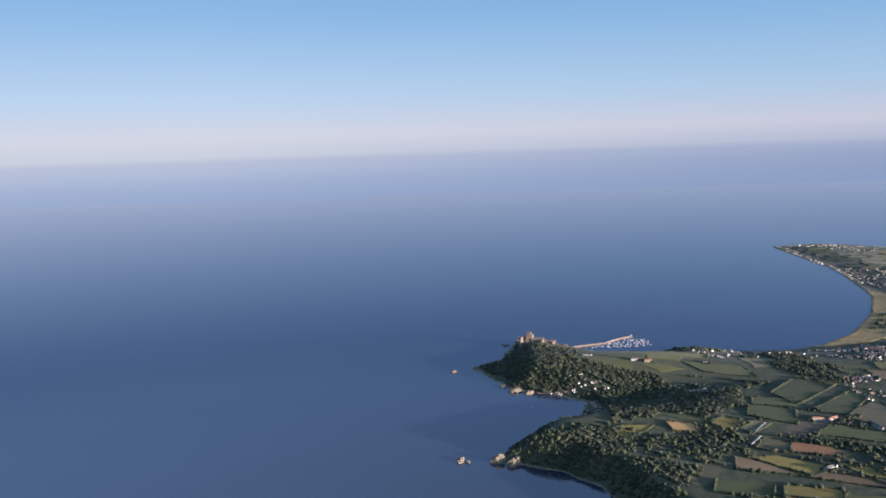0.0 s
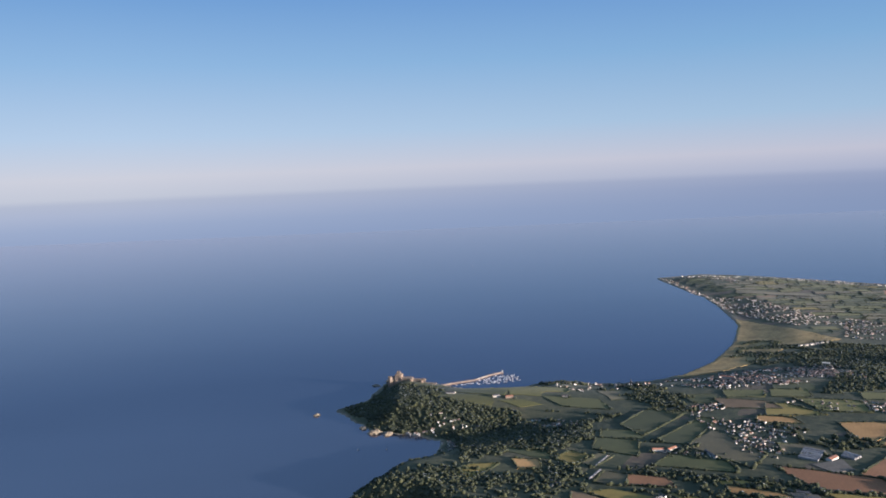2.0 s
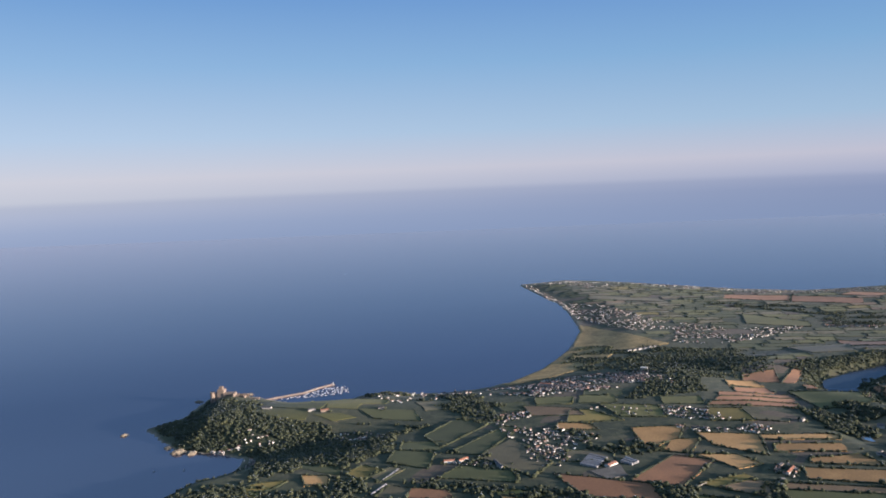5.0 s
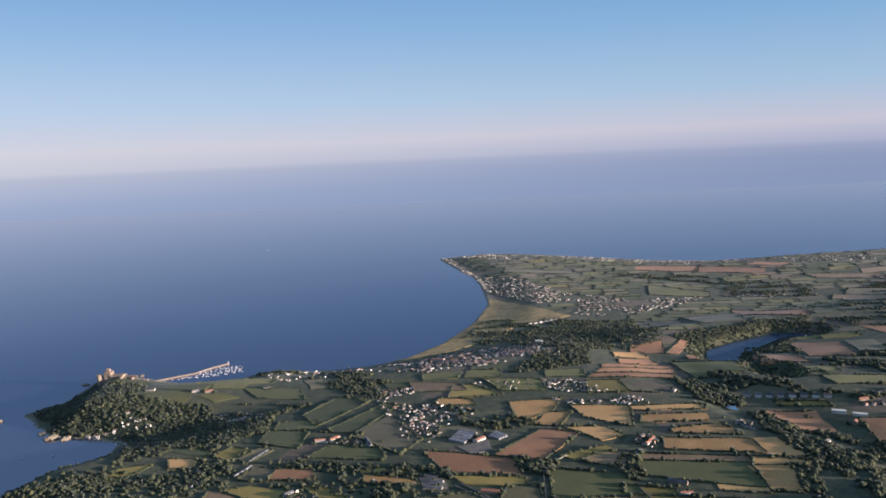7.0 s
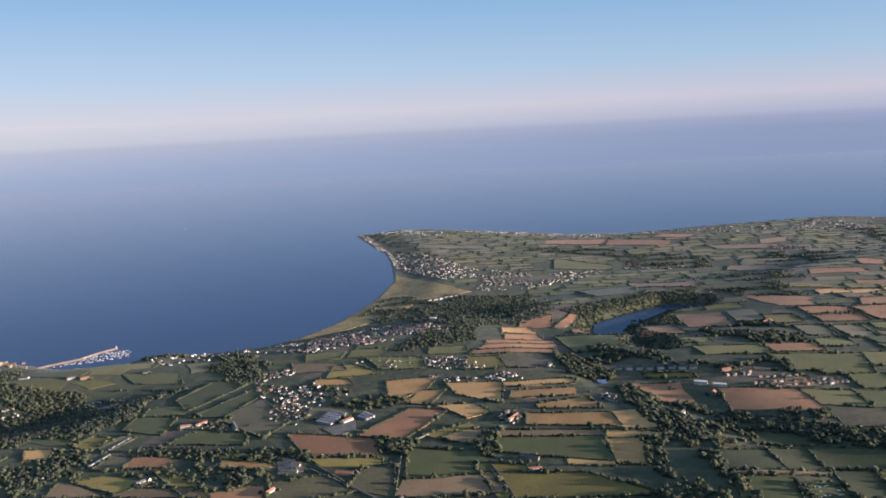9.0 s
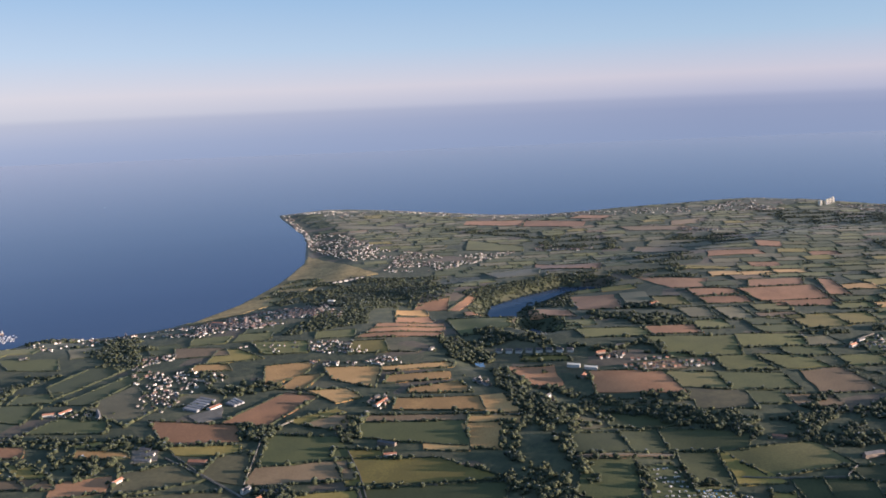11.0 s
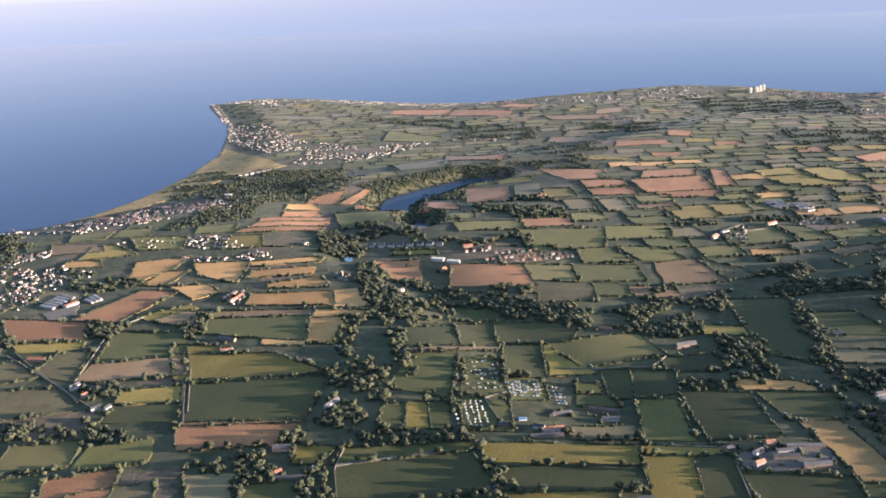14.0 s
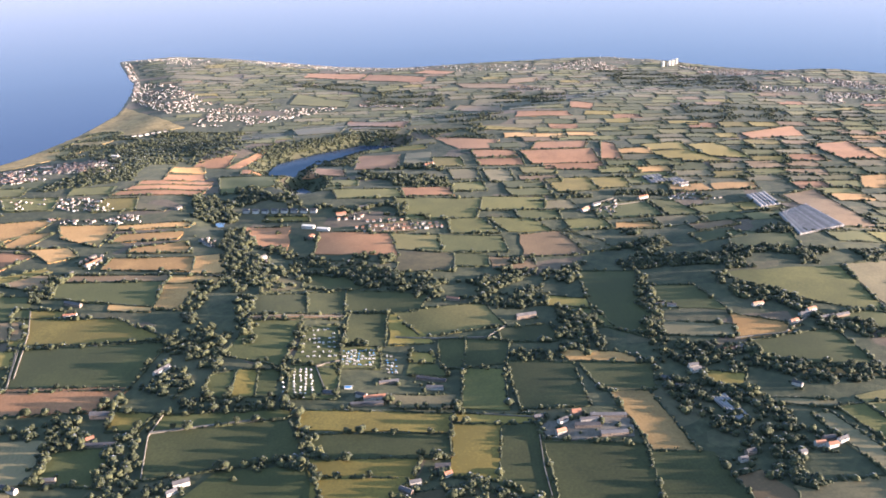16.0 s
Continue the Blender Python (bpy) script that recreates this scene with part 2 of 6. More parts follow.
def water(name, colour, wave, strength, rough, gloss):
    """Water: its own colour below, and a Fresnel gloss of the sky over it."""
    m = bpy.data.materials.new(name)
    m.use_nodes = True
    n, l = m.node_tree.nodes, m.node_tree.links
    n.remove(n["Principled BSDF"])
    place = n.new("ShaderNodeTexCoord").outputs["Object"]
    drift = put(n, "ShaderNodeMapping", Scale=(0.35, 1.0, 1.0), Rotation=(0, 0, 0.3))
    l.new(place, drift.inputs["Vector"])
    broad = put(n, "ShaderNodeTexNoise", Scale=0.004, Detail=5.0, Roughness=0.6)
    l.new(drift.outputs[0], broad.inputs["Vector"])
    tone = ramp(n, [(0.30, tuple(c * 0.78 for c in colour)), (0.70, tuple(c * 1.25 for c in colour))])
    l.new(broad.outputs["Fac"], tone.inputs[0])
    swell = put(n, "ShaderNodeTexNoise", Scale=wave, Detail=6.0, Roughness=0.65)
    l.new(drift.outputs[0], swell.inputs["Vector"])
    relief = put(n, "ShaderNodeBump", Strength=strength, Distance=0.6)
    l.new(swell.outputs["Fac"], relief.inputs["Height"])
    body = n.new("ShaderNodeBsdfDiffuse")
    shine = put(n, "ShaderNodeBsdfGlossy", Color=(*gloss, 1), Roughness=rough)
    l.new(tone.outputs[0], body.inputs["Color"]), l.new(relief.outputs[0], shine.inputs["Normal"])
    skin = put(n, "ShaderNodeFresnel", IOR=1.45)
    both_ways = n.new("ShaderNodeMixShader")
    l.new(skin.outputs[0], both_ways.inputs[0]), l.new(body.outputs[0], both_ways.inputs[1]), l.new(shine.outputs[0], both_ways.inputs[2])
    l.new(both_ways.outputs[0], n["Material Output"].inputs[0])
    return m


SEA, POOL, FARMLAND = water("sea_water", (0.017, 0.023, 0.036), 0.12, 0.06, 0.10, (0.91, 0.845, 0.93)), water("lake_water", (0.035, 0.05, 0.075), 0.3, 0.15, 0.12, (0.42, 0.43, 0.43)), land_material()
# a faint bluish sheen at low angles stands in for haze over the land
for m in (*CROPS.values(), LEAVES, HEDGE, FARMLAND):
    haze_sheen = m.node_tree.nodes["Principled BSDF"].inputs
    haze_sheen["Sheen Weight"].default_value, haze_sheen["Sheen Roughness"].default_value, haze_sheen["Sheen Tint"].default_value = 0.14 if m in (LEAVES, HEDGE) else 0.008 if m == CROPS["heath"] else 0.024, 0.32, (0.66, 0.76, 1.0, 1.0)

# ---- the lie of the land ----
COAST_NORTH = [(1600, -600), (700, -350), (520, -150), (430, 40), (330, 240), (230, 420), (119, 588), (89, 663), (80, 684), (53, 714), (13, 732),
               (-13, 738), (6, 781), (39, 835), (70, 850), (84, 873), (89, 919), (52, 950), (12, 965), (-16, 1014), (-47, 1074), (-9, 1101),
               (1, 1147), (15, 1201), (46, 1224), (89, 1193)]
COAST_SOUTH = [(106, 1173), (154, 1142), (218, 1142), (236, 1164), (292, 1147), (348, 1140), (386, 1142), (452, 1166), (521, 1235), (600, 1359),
               (673, 1516), (716, 1746), (730, 1862), (723, 2173), (731, 2247), (875, 2288), (997, 2196), (1093, 2081), (1228, 1920), (1352, 1842),
               (1505, 1836), (1831, 1812), (1941, 1786), (2046, 1654), (2117, 1481), (2310, 1204), (2500, 700), (3000, 400), (3000, -400)]
LAKE = [(823, 936), (850, 918), (869, 966), (920, 999), (984, 1038), (1034, 1027), (1043, 1042), (995, 1068), (916, 1043), (850, 1011), (830, 975)]
MILL = [(724, 754), (730, 756), (733, 751), (729, 742), (728, 735), (723, 736), (721, 745)]
POND = [(835, 833), (839, 819), (855, 855), (850, 876), (840, 867)]


def inside_distance(x, y, poly):
    """Signed distance to a closed line in the plan: positive inside."""
    x, y = np.asarray(x, float), np.asarray(y, float)
    best, odd = np.full(x.shape, 1e18), np.zeros(x.shape, bool)
    for (ax, ay), (bx, by) in zip(poly, poly[1:] + poly[:1]):
        dx, dy = bx - ax, by - ay
        s = np.clip(((x - ax) * dx + (y - ay) * dy) / (dx * dx + dy * dy), 0, 1)
        best = np.minimum(best, (x - ax - s * dx) ** 2 + (y - ay - s * dy) ** 2)
        if dy:
            odd ^= ((ay > y) != (by > y)) & (x < ax + (y - ay) * dx / dy)
    return np.where(odd, 1, -1) * np.sqrt(best)


def smooth(v):
    v = np.clip(v, 0, 1)
    return v * v * (3 - 2 * v)


def hills(x, y):
    """The lie of the land away from the shore."""
    low = smooth((y - 965 - 0.12 * (x - 150) - 70 * (1 - smooth((x - 150) / 200))) / 180)
    z = 4 + 4 * smooth((x - 500) / 300) + (16 + 7 * smooth((x - 200) / 600)) * (1 - low) + 8 * smooth((x - 1100) / 450) * low
    z = z - 17 * np.exp(-((x - 935) / 190) ** 2 - ((y - 1005) / 115) ** 2) * (1 - 0.8 * low)
    z = z - 6 * np.exp(-((x - 760 + 0.1 * (y - 725)) / 45) ** 2) * smooth((y - 250) / 120) * (1 - low)
    z = z + 7 * np.exp(-((x - 52) / 34) ** 2 - ((y - 1170) / 32) ** 2) - 17 * np.exp(-((x - 125) / 88) ** 2 - ((y - 915) / 60) ** 2)
    # rise added to tilt the right-hand fields from the sun and darken them
    z = z + 12 * smooth((0.85 * x - 0.53 * y - 545) / 230) * (1 - smooth((0.85 * x - 0.53 * y - 810) / 150)) * smooth((560 - y) / 160)
    # small swell added so that the stubble strip beside it faces the sun
    z = z + 2.6 * np.exp(-((x - 862) / 27) ** 2 - ((y - 258) / 30) ** 2)
    return z + 1.9 * np.sin(x / 83 + 1.3 * np.sin(y / 119)) * np.sin(y / 71 + 0.7) * (1 - 0.7 * low)


def height(x, y):
    """Height of the land, below zero off the shore."""
    d = inside_distance(x, y, COAST_NORTH + COAST_SOUTH) + 2.5 * np.sin(np.asarray(x) / 9.0) * np.sin(np.asarray(y) / 11.0) * (np.asarray(y) < 1170)
    wide = 34 + 34 * smooth((56 - np.asarray(x)) / 50) * smooth((np.asarray(y) - 990) / 60) + 24 * smooth((np.asarray(y) - 880) / 60) * smooth((140 - np.asarray(x)) / 60) * smooth((1130 - np.asarray(y)) / 60) + 80 * smooth((np.asarray(y) - 1040) / 100) * smooth((np.asarray(x) - 95) / 60)
    z = 0.5 + (hills(np.asarray(x, float), np.asarray(y, float)) - 0.5) * smooth(d / wide)
    z = np.where(d > 0, np.minimum(z, 0.05 + d * 0.8), np.maximum(-8, d * 0.6))
    z = z + 8 * np.exp(-((np.asarray(x) - 268) / 40) ** 2 - ((np.asarray(y) - 1120) / 26) ** 2) * smooth(d / 22)
    for shore, level in ((LAKE, 10.0), (POND, 13.0), (MILL, 23.8)):
        dip = smooth((inside_distance(x, y, shore) + 26) / 25)
        z = z + (level - 1.2 - z) * dip
    return z


def mesh_of(name, verts, faces, materials, slots=None, uvs=None, flat=True):
    """A mesh from arrays. faces: rows of 3 or 4 indices."""
    me = bpy.data.meshes.new(name)
    me.from_pydata(verts.tolist() if isinstance(verts, np.ndarray) else verts, [], faces.tolist() if isinstance(faces, np.ndarray) else faces)
    for m in materials:
        me.materials.append(m)
    if slots is not None:
        me.polygons.foreach_set("material_index", np.asarray(slots, np.int32))
    if uvs is not None:
        layer = me.uv_layers.new(name="UVMap")
        loops = np.empty(len(me.loops), np.int32)
        me.loops.foreach_get("vertex_index", loops)
        layer.data.foreach_set("uv", np.asarray(uvs, np.float32)[loops].ravel())
    if not flat:
        me.polygons.foreach_set("use_smooth", np.ones(len(me.polygons), bool))
    me.update()
    return me


def grid_faces(rows, cols):
    i = np.arange(rows * cols).reshape(rows, cols)
    return np.stack([i[:-1, :-1], i[:-1, 1:], i[1:, 1:], i[1:, :-1]], -1).reshape(-1, 4)


def part(name, mesh, parent, label="", m=None):
    """One mesh object under a thing or under a part."""
    ob = new(name, mesh)
    ob.parent = parent
    if m is not None:
        ob.matrix_basis = m
    return tagged(ob, label)


def hull(bm, material):
    me = bpy.data.meshes.new("mesh")
    bm.to_mesh(me)
    bm.free()
    me.materials.append(material)
    return me


def add_box(bm, lo, hi):
    bmesh.ops.create_cube(bm, size=1, matrix=Matrix.LocRotScale([(a + b) / 2 for a, b in zip(lo, hi)], None, [b - a for a, b in zip(lo, hi)]))


def box(lo, hi, material, bevel=0.0):
    bm = bmesh.new()
    add_box(bm, lo, hi)
    if bevel:
        bmesh.ops.bevel(bm, geom=bm.edges[:], offset=bevel, segments=1, affect="EDGES")
    return hull(bm, material)


def drum(r1, r2, z1, z2, material, sides=12, x=0.0, y=0.0):
    bm = bmesh.new()
    bmesh.ops.create_cone(bm, cap_ends=True, segments=sides, radius1=r1, radius2=r2, depth=z2 - z1, matrix=Matrix.Translation((x, y, (z1 + z2) / 2)))
    return hull(bm, material)


STEP = 7.0
gx, gy = np.meshgrid(np.arange(-160, 3000, STEP), np.arange(-560, 2360, STEP))
gz = height(gx, gy)


def lie(x, y):
    """Height of the finished ground sheet."""
    u, v = np.clip((np.asarray(x, float) + 160) / STEP, 0, gx.shape[1] - 1.001), np.clip((np.asarray(y, float) + 560) / STEP, 0, gx.shape[0] - 1.001)
    i, j = u.astype(int), v.astype(int)
    u, v = u - i, v - j
    return (gz[j, i] * (1 - u) + gz[j, i + 1] * u) * (1 - v) + (gz[j + 1, i] * (1 - u) + gz[j + 1, i + 1] * u) * v


def ground_z(x, y):
    return float(lie(x, y))


land = new("ground", mesh_of("ground", np.stack([gx, gy, gz], -1).reshape(-1, 3), grid_faces(*gx.shape), [FARMLAND], flat=False))
tagged(land, "rolling green coastal farmland with a low rocky shore", "ground", kind="structure")
R = 20000
sea = new("water", mesh_of("water", [(-R, -R, 0), (R, -R, 0), (R, R, 0), (-R, R, 0)], [(0, 1, 2, 3)], [SEA]))
tagged(sea, "calm deep blue sea paling towards a hazy horizon", "sea", kind="structure")
for shore, level, words in ((LAKE, 10.0, "narrow curved blue-grey reservoir between wooded banks"), (POND, 13.0, "small pond below the reservoir among trees"), (MILL, 23.8, "still grey-blue mill pond among valley trees")):
    pool = new("water", mesh_of("water", [(x, y, level) for x, y in shore], [tuple(range(len(shore)))], [POOL]))
    tagged(pool, words, "lake", kind="structure")

# ---- trees, hedges and woods ----
PHI = (1 + 5 ** 0.5) / 2
ICO = np.array([(-1, PHI, 0), (1, PHI, 0), (-1, -PHI, 0), (1, -PHI, 0), (0, -1, PHI), (0, 1, PHI), (0, -1, -PHI), (0, 1, -PHI), (PHI, 0, -1), (PHI, 0, 1), (-PHI, 0, -1), (-PHI, 0, 1)]) / (1 + PHI * PHI) ** 0.5
ICO_F = np.array([(0, 11, 5), (0, 5, 1), (0, 1, 7), (0, 7, 10), (0, 10, 11), (1, 5, 9), (5, 11, 4), (11, 10, 2), (10, 7, 6), (7, 1, 8),
                  (3, 9, 4), (3, 4, 2), (3, 2, 6), (3, 6, 8), (3, 8, 9), (4, 9, 5), (2, 4, 11), (6, 2, 10), (8, 6, 7), (9, 8, 1)])
rng = np.random.default_rng(7)


OCT = np.array([(1, 0, 0), (0, 1, 0), (-1, 0, 0), (0, -1, 0), (0, 0, 1), (0, 0, -1)]) * 1.15
OCT_F = np.array([(0, 1, 4), (1, 2, 4), (2, 3, 4), (3, 0, 4), (1, 0, 5), (2, 1, 5), (3, 2, 5), (0, 3, 5)])


def blobs(centres, radii, squash=0.8, rough=0.35, small=False):
    """Many small uneven leafy clumps in one array: vertices and triangles."""
    c, r = np.asarray(centres, float), np.asarray(radii, float)
    n = len(c)
    form, sides = (OCT, OCT_F) if small else (ICO, ICO_F)
    k = len(form)
    jitter = 1 + rough * (rng.random((n, k, 1)) - 0.5) * 2
    spin = rng.uniform(0, 2 * np.pi, n)
    turned = np.stack([form[None, :, 0] * np.cos(spin)[:, None] - form[None, :, 1] * np.sin(spin)[:, None], form[None, :, 0] * np.sin(spin)[:, None] + form[None, :, 1] * np.cos(spin)[:, None], np.repeat(form[None, :, 2], n, 0)], -1)
    v = turned * jitter * r[:, None, None] * np.array([1, 1, squash]) + c[:, None, :]
    return v.reshape(-1, 3), (sides[None] + k * np.arange(n)[:, None, None]).reshape(-1, 3)


def sprays(centres, radii, count):
    """Loose twigs of leaves round the clumps: small tilted triangles that break the outline."""
    c, r = np.asarray(centres, float), np.asarray(radii, float)
    pick = rng.integers(0, len(c), count)
    way = rng.normal(size=(count, 3))
    way /= np.linalg.norm(way, axis=1)[:, None]
    way[:, 2] = np.abs(way[:, 2]) * 0.9 - 0.1
    base = c[pick] + way * r[pick, None] * rng.uniform(0.85, 1.15, (count, 1))
    tri = base[:, None, :] + rng.normal(size=(count, 3, 3)) * (0.30 * r[pick])[:, None, None]
    return tri.reshape(-1, 3), np.arange(count * 3).reshape(-1, 3)


def join(pieces):
    """Arrays of (vertices, triangles) in one."""
    verts, faces, at = [], [], 0
    for v, f in pieces:
        verts.append(v), faces.append(f + at)
        at += len(v)
    return np.concatenate(verts), np.concatenate(faces)


def on_dome(count):
    """Random directions over the upper part of a ball."""
    a, up = rng.uniform(0, 2 * np.pi, count), rng.uniform(-0.25, 1.0, count)
    flat = np.sqrt(1 - up * up)
    return np.stack([flat * np.cos(a), flat * np.sin(a), up], 1)


def full_crown(slim):
    """One crown of unit height: a few large boughs of leaves, with smaller clumps and twigs all over them."""
    boughs = on_dome(7) * [slim * 0.52, slim * 0.52, 0.2] + [0, 0, 0.52]
    wide = slim * rng.uniform(0.46, 0.64, 7)
    pick = rng.integers(0, 7, 34)
    way = on_dome(34)
    clumps = boughs[pick] + way * wide[pick, None] * [0.86, 0.86, 0.74]
    small = rng.uniform(0.07, 0.125, 34)
    return join([blobs(boughs, wide, 0.82, 0.3), blobs(clumps, small, 0.85, 0.4), sprays(clumps, small * 1.15, 300)])


def trunk_mesh(size):
    """A tapered trunk with three limbs."""
    bm = bmesh.new()
    bmesh.ops.create_cone(bm, cap_ends=False, segments=7, radius1=size * 0.055, radius2=size * 0.03, depth=size * 0.5, matrix=Matrix.Translation((0, 0, size * 0.22)))
    for k in range(3):
        tilt = pose(0, 0, size * 0.38, 35, 0, 120 * k + 20)
        bmesh.ops.create_cone(bm, cap_ends=False, segments=5, radius1=size * 0.026, radius2=size * 0.01, depth=size * 0.34, matrix=tilt @ Matrix.Translation((0, 0, size * 0.15)))
    return hull(bm, BARK)


TREE_KINDS = []
for slim in (0.40, 0.46, 0.50, 0.54, 0.38, 0.44, 0.58, 0.34):
    v, f = full_crown(slim)
    TREE_KINDS.append((trunk_mesh(1.0), mesh_of("crown", v, f, [LEAVES], flat=False)))
HEDGE_TREES = []


def tree_thing(x, y, size):
    trunk, crown = TREE_KINDS[int(rng.integers(len(TREE_KINDS)))]
    tree = new("tree")
    tree.matrix_basis = pose(x, y, ground_z(x, y) - 0.1, 0, 0, rng.uniform(0, 360)) @ Matrix.Diagonal((size, size, size * rng.uniform(0.9, 1.15), 1))
    part("trunk", trunk, tree, "grey-brown bark")
    part("crown", crown, tree)
    tagged(tree, "broad-leaved tree with a full dark green crown beside a field hedge", "tree", "hedgerow trees")


def tree_mass(name, places, sizes, label, clumps=4):
    """Many far trees in one mesh."""
    x, y = np.array(places).T
    z = lie(x, y)
    keep = z > 0.8
    x, y, z, tall = x[keep], y[keep], z[keep], np.array(sizes)[keep]
    n = len(x)
    if not n:
        return
    core = np.stack([x, y, z + 0.2 * tall], 1)
    wide = tall * rng.uniform(0.34, 0.5, n)
    tree = np.repeat(np.arange(n), clumps)
    tufts = core[tree] + on_dome(n * clumps) * wide[tree, None] * [0.84, 0.84, 0.7]
    r = wide[tree] * rng.uniform(0.3, 0.56, n * clumps)
    v, f = join([blobs(core, wide, 0.8, 0.3), blobs(tufts, r, 0.85, 0.35, True), sprays(tufts, r * 1.15, (2 if clumps > 4 else 1) * len(tufts))])
    tagged(new(name, mesh_of(name, v, f, [LEAVES], flat=False)), label, "woodland", kind="stuff")


def scatter(poly, count, gap=0.0):
    """Random places inside a polygon of the plan."""
    p = np.array(poly, float)
    lo, hi = p.min(0), p.max(0)
    found = []
    for _ in range(count * 40):
        q = lo + rng.random(2) * (hi - lo)
        if inside_distance(q[0], q[1], list(poly)) > 0 and all((q[0] - a) ** 2 + (q[1] - b) ** 2 > gap * gap for a, b in found):
            found.append((q[0], q[1]))
            if len(found) == count:
                break
    return found


def area_of(poly):
    p = np.array(poly, float)
    return abs(np.sum(p[:, 0] * np.roll(p[:, 1], -1) - p[:, 1] * np.roll(p[:, 0], -1))) / 2


def wood(dense, *poly):
    """A stand of trees."""
    TAKEN.append(list(poly))
    far = np.mean(poly, axis=0)[1] > 1090
    size = area_of(poly)
    count = int(min(1300, dense * size / (17.0 if np.mean(poly, axis=0)[1] < 850 else 11.5)))
    lo, hi = np.array(poly, float).min(0) - 10, np.array(poly, float).max(0) + 10
    q = lo + rng.random((count * 12 + 60, 2)) * (hi - lo)
    ragged = 1.4 * np.sin(q[:, 0] / 6.1) * np.sin(q[:, 1] / 4.7) + rng.exponential(0.9, len(q))
    q = q[inside_distance(q[:, 0], q[:, 1], list(poly)) > -ragged]
    if dense < 0.8:
        q = q[np.sin(q[:, 0] / 13 + 2 * np.sin(q[:, 1] / 17)) + np.sin(q[:, 1] / 9 + q[:, 0] / 31) > -0.2]
    for clearing in CLEAR:
        q = q[inside_distance(q[:, 0], q[:, 1], clearing) < 3.5]
    q = q[:count]
    if len(q):
        tree_mass("woodland", q, (2.6 + 4.6 * rng.beta(1.6, 2.2, len(q))) * (0.86 if np.mean(poly, axis=0)[0] < 330 else 0.82 if np.mean(poly, axis=0)[1] > 850 else 1.15), "dense dark green broad-leaved wood with sunlit crowns", 2 if far else 4 if np.mean(poly, axis=0)[0] < 330 else 3 if np.mean(poly, axis=0)[1] > 850 else 8)


HEDGED, HEDGES = set(), []


def hedge(a, b, tall):
    """A hedge between two field corners: lumpy bushes of uneven height, with the odd gap."""
    a, b = Vector(a), Vector(b)
    if a.x < 250 and a.y > 985:
        return
    far_off = (a.y + b.y) / 2 > 900
    n = max(2, int((b - a).length / (3.6 if far_off else 1.8)))
    side = Vector((-(b - a).y, (b - a).x)).normalized()
    places = [a.lerp(b, (k + 0.5) / n) for k in range(n)]
    cells = [(round(p.x / 6), round(p.y / 6)) for p in places]
    if sum(c in HEDGED for c in cells) > 0.55 * n:
        return
    HEDGED.update(cells)
    x = np.array([p.x for p in places]) + rng.normal(0, 0.35, n)
    y = np.array([p.y for p in places]) + rng.normal(0, 0.35, n)
    r = tall * (1.25 if far_off else 1.0) * rng.uniform(0.7, 1.15, n) * (1 + 0.25 * np.sin(np.arange(n) / 3.7 + rng.uniform(0, 6)))
    keep = rng.random(n) > 0.06
    z = lie(x, y)
    keep &= z > 0.8
    if keep.sum() < 2:
        return
    # a low uneven bank of leaves from end to end, with bushes standing out of it
    across = np.array([(-1.0, -0.5), (-0.72, 0.75), (0.0, 1.15), (0.72, 0.75), (1.0, -0.5)])
    m = len(across)
    swell = r[:, None] * rng.uniform(0.72, 1.2, (n, m))
    bank = np.stack([x[:, None] + side.x * across[:, 0] * swell * 0.85, y[:, None] + side.y * across[:, 0] * swell * 0.85, z[:, None] + across[:, 1] * swell], -1).reshape(-1, 3)
    joined = np.where(keep[1:] & keep[:-1])[0]
    quads = np.array([(k * m + e, k * m + e + 1, (k + 1) * m + e + 1, (k + 1) * m + e) for k in joined for e in range(m - 1)], int).reshape(-1, 4)
    leafy = bank, np.concatenate([quads[:, :3], quads[:, [0, 2, 3]]])
    bush = keep & (rng.random(n) < 0.45)
    c = np.stack([x, y, z + 0.6 * r], 1)[bush]
    pieces = [leafy]
    if len(c):
        pieces.append(blobs(c, 0.95 * r[bush], 0.95, 0.4, True))
        if not far_off:
            pieces.append(sprays(c, r[bush], 5 * len(c)))
    v, f = join(pieces)
    HEDGES.append((v, f))
    for k in range(n):
        if rng.random() < (0.17 if y[k] < 760 else 0.1 if y[k] < 1000 else 0.05) * (1.6 if np.sin(x[k] / 11 + 2 * np.sin(y[k] / 13)) > 0 else 0.4):
            HEDGE_TREES.append((x[k] + side.x * rng.uniform(-1, 1), y[k] + side.y * rng.uniform(-1, 1), (2.6 + 4.8 * rng.beta(1.5, 2.3)) * (1.05 if y[k] < 760 else 0.85)))


# ---- fields ----
WORDS = {
    "green": "dark green cropped field between hedges", "grass": "mid green meadow between hedges", "yellow": "sunlit yellow-green dry grass field", "olive": "olive brown pasture field between hedges",
    "pale": "pale green freshly cut meadow", "ochre": "golden ochre stubble field with faint rows", "red": "bare reddish ploughed field with fine furrows", "brown": "dull brown ploughed field with furrows",
    "deep": "dark green crop between low hedges, shade mixed into its colour", "stubble": "weathered golden brown stubble field", "rough": "rough brown-green grazing land with worn patches", "heath": "dry golden dune grass along the bay", "yard": "grey trodden farmyard between the barns",
}
FIELDS, TAKEN, FAR_FIELDS, DUNES = [], [], {}, []


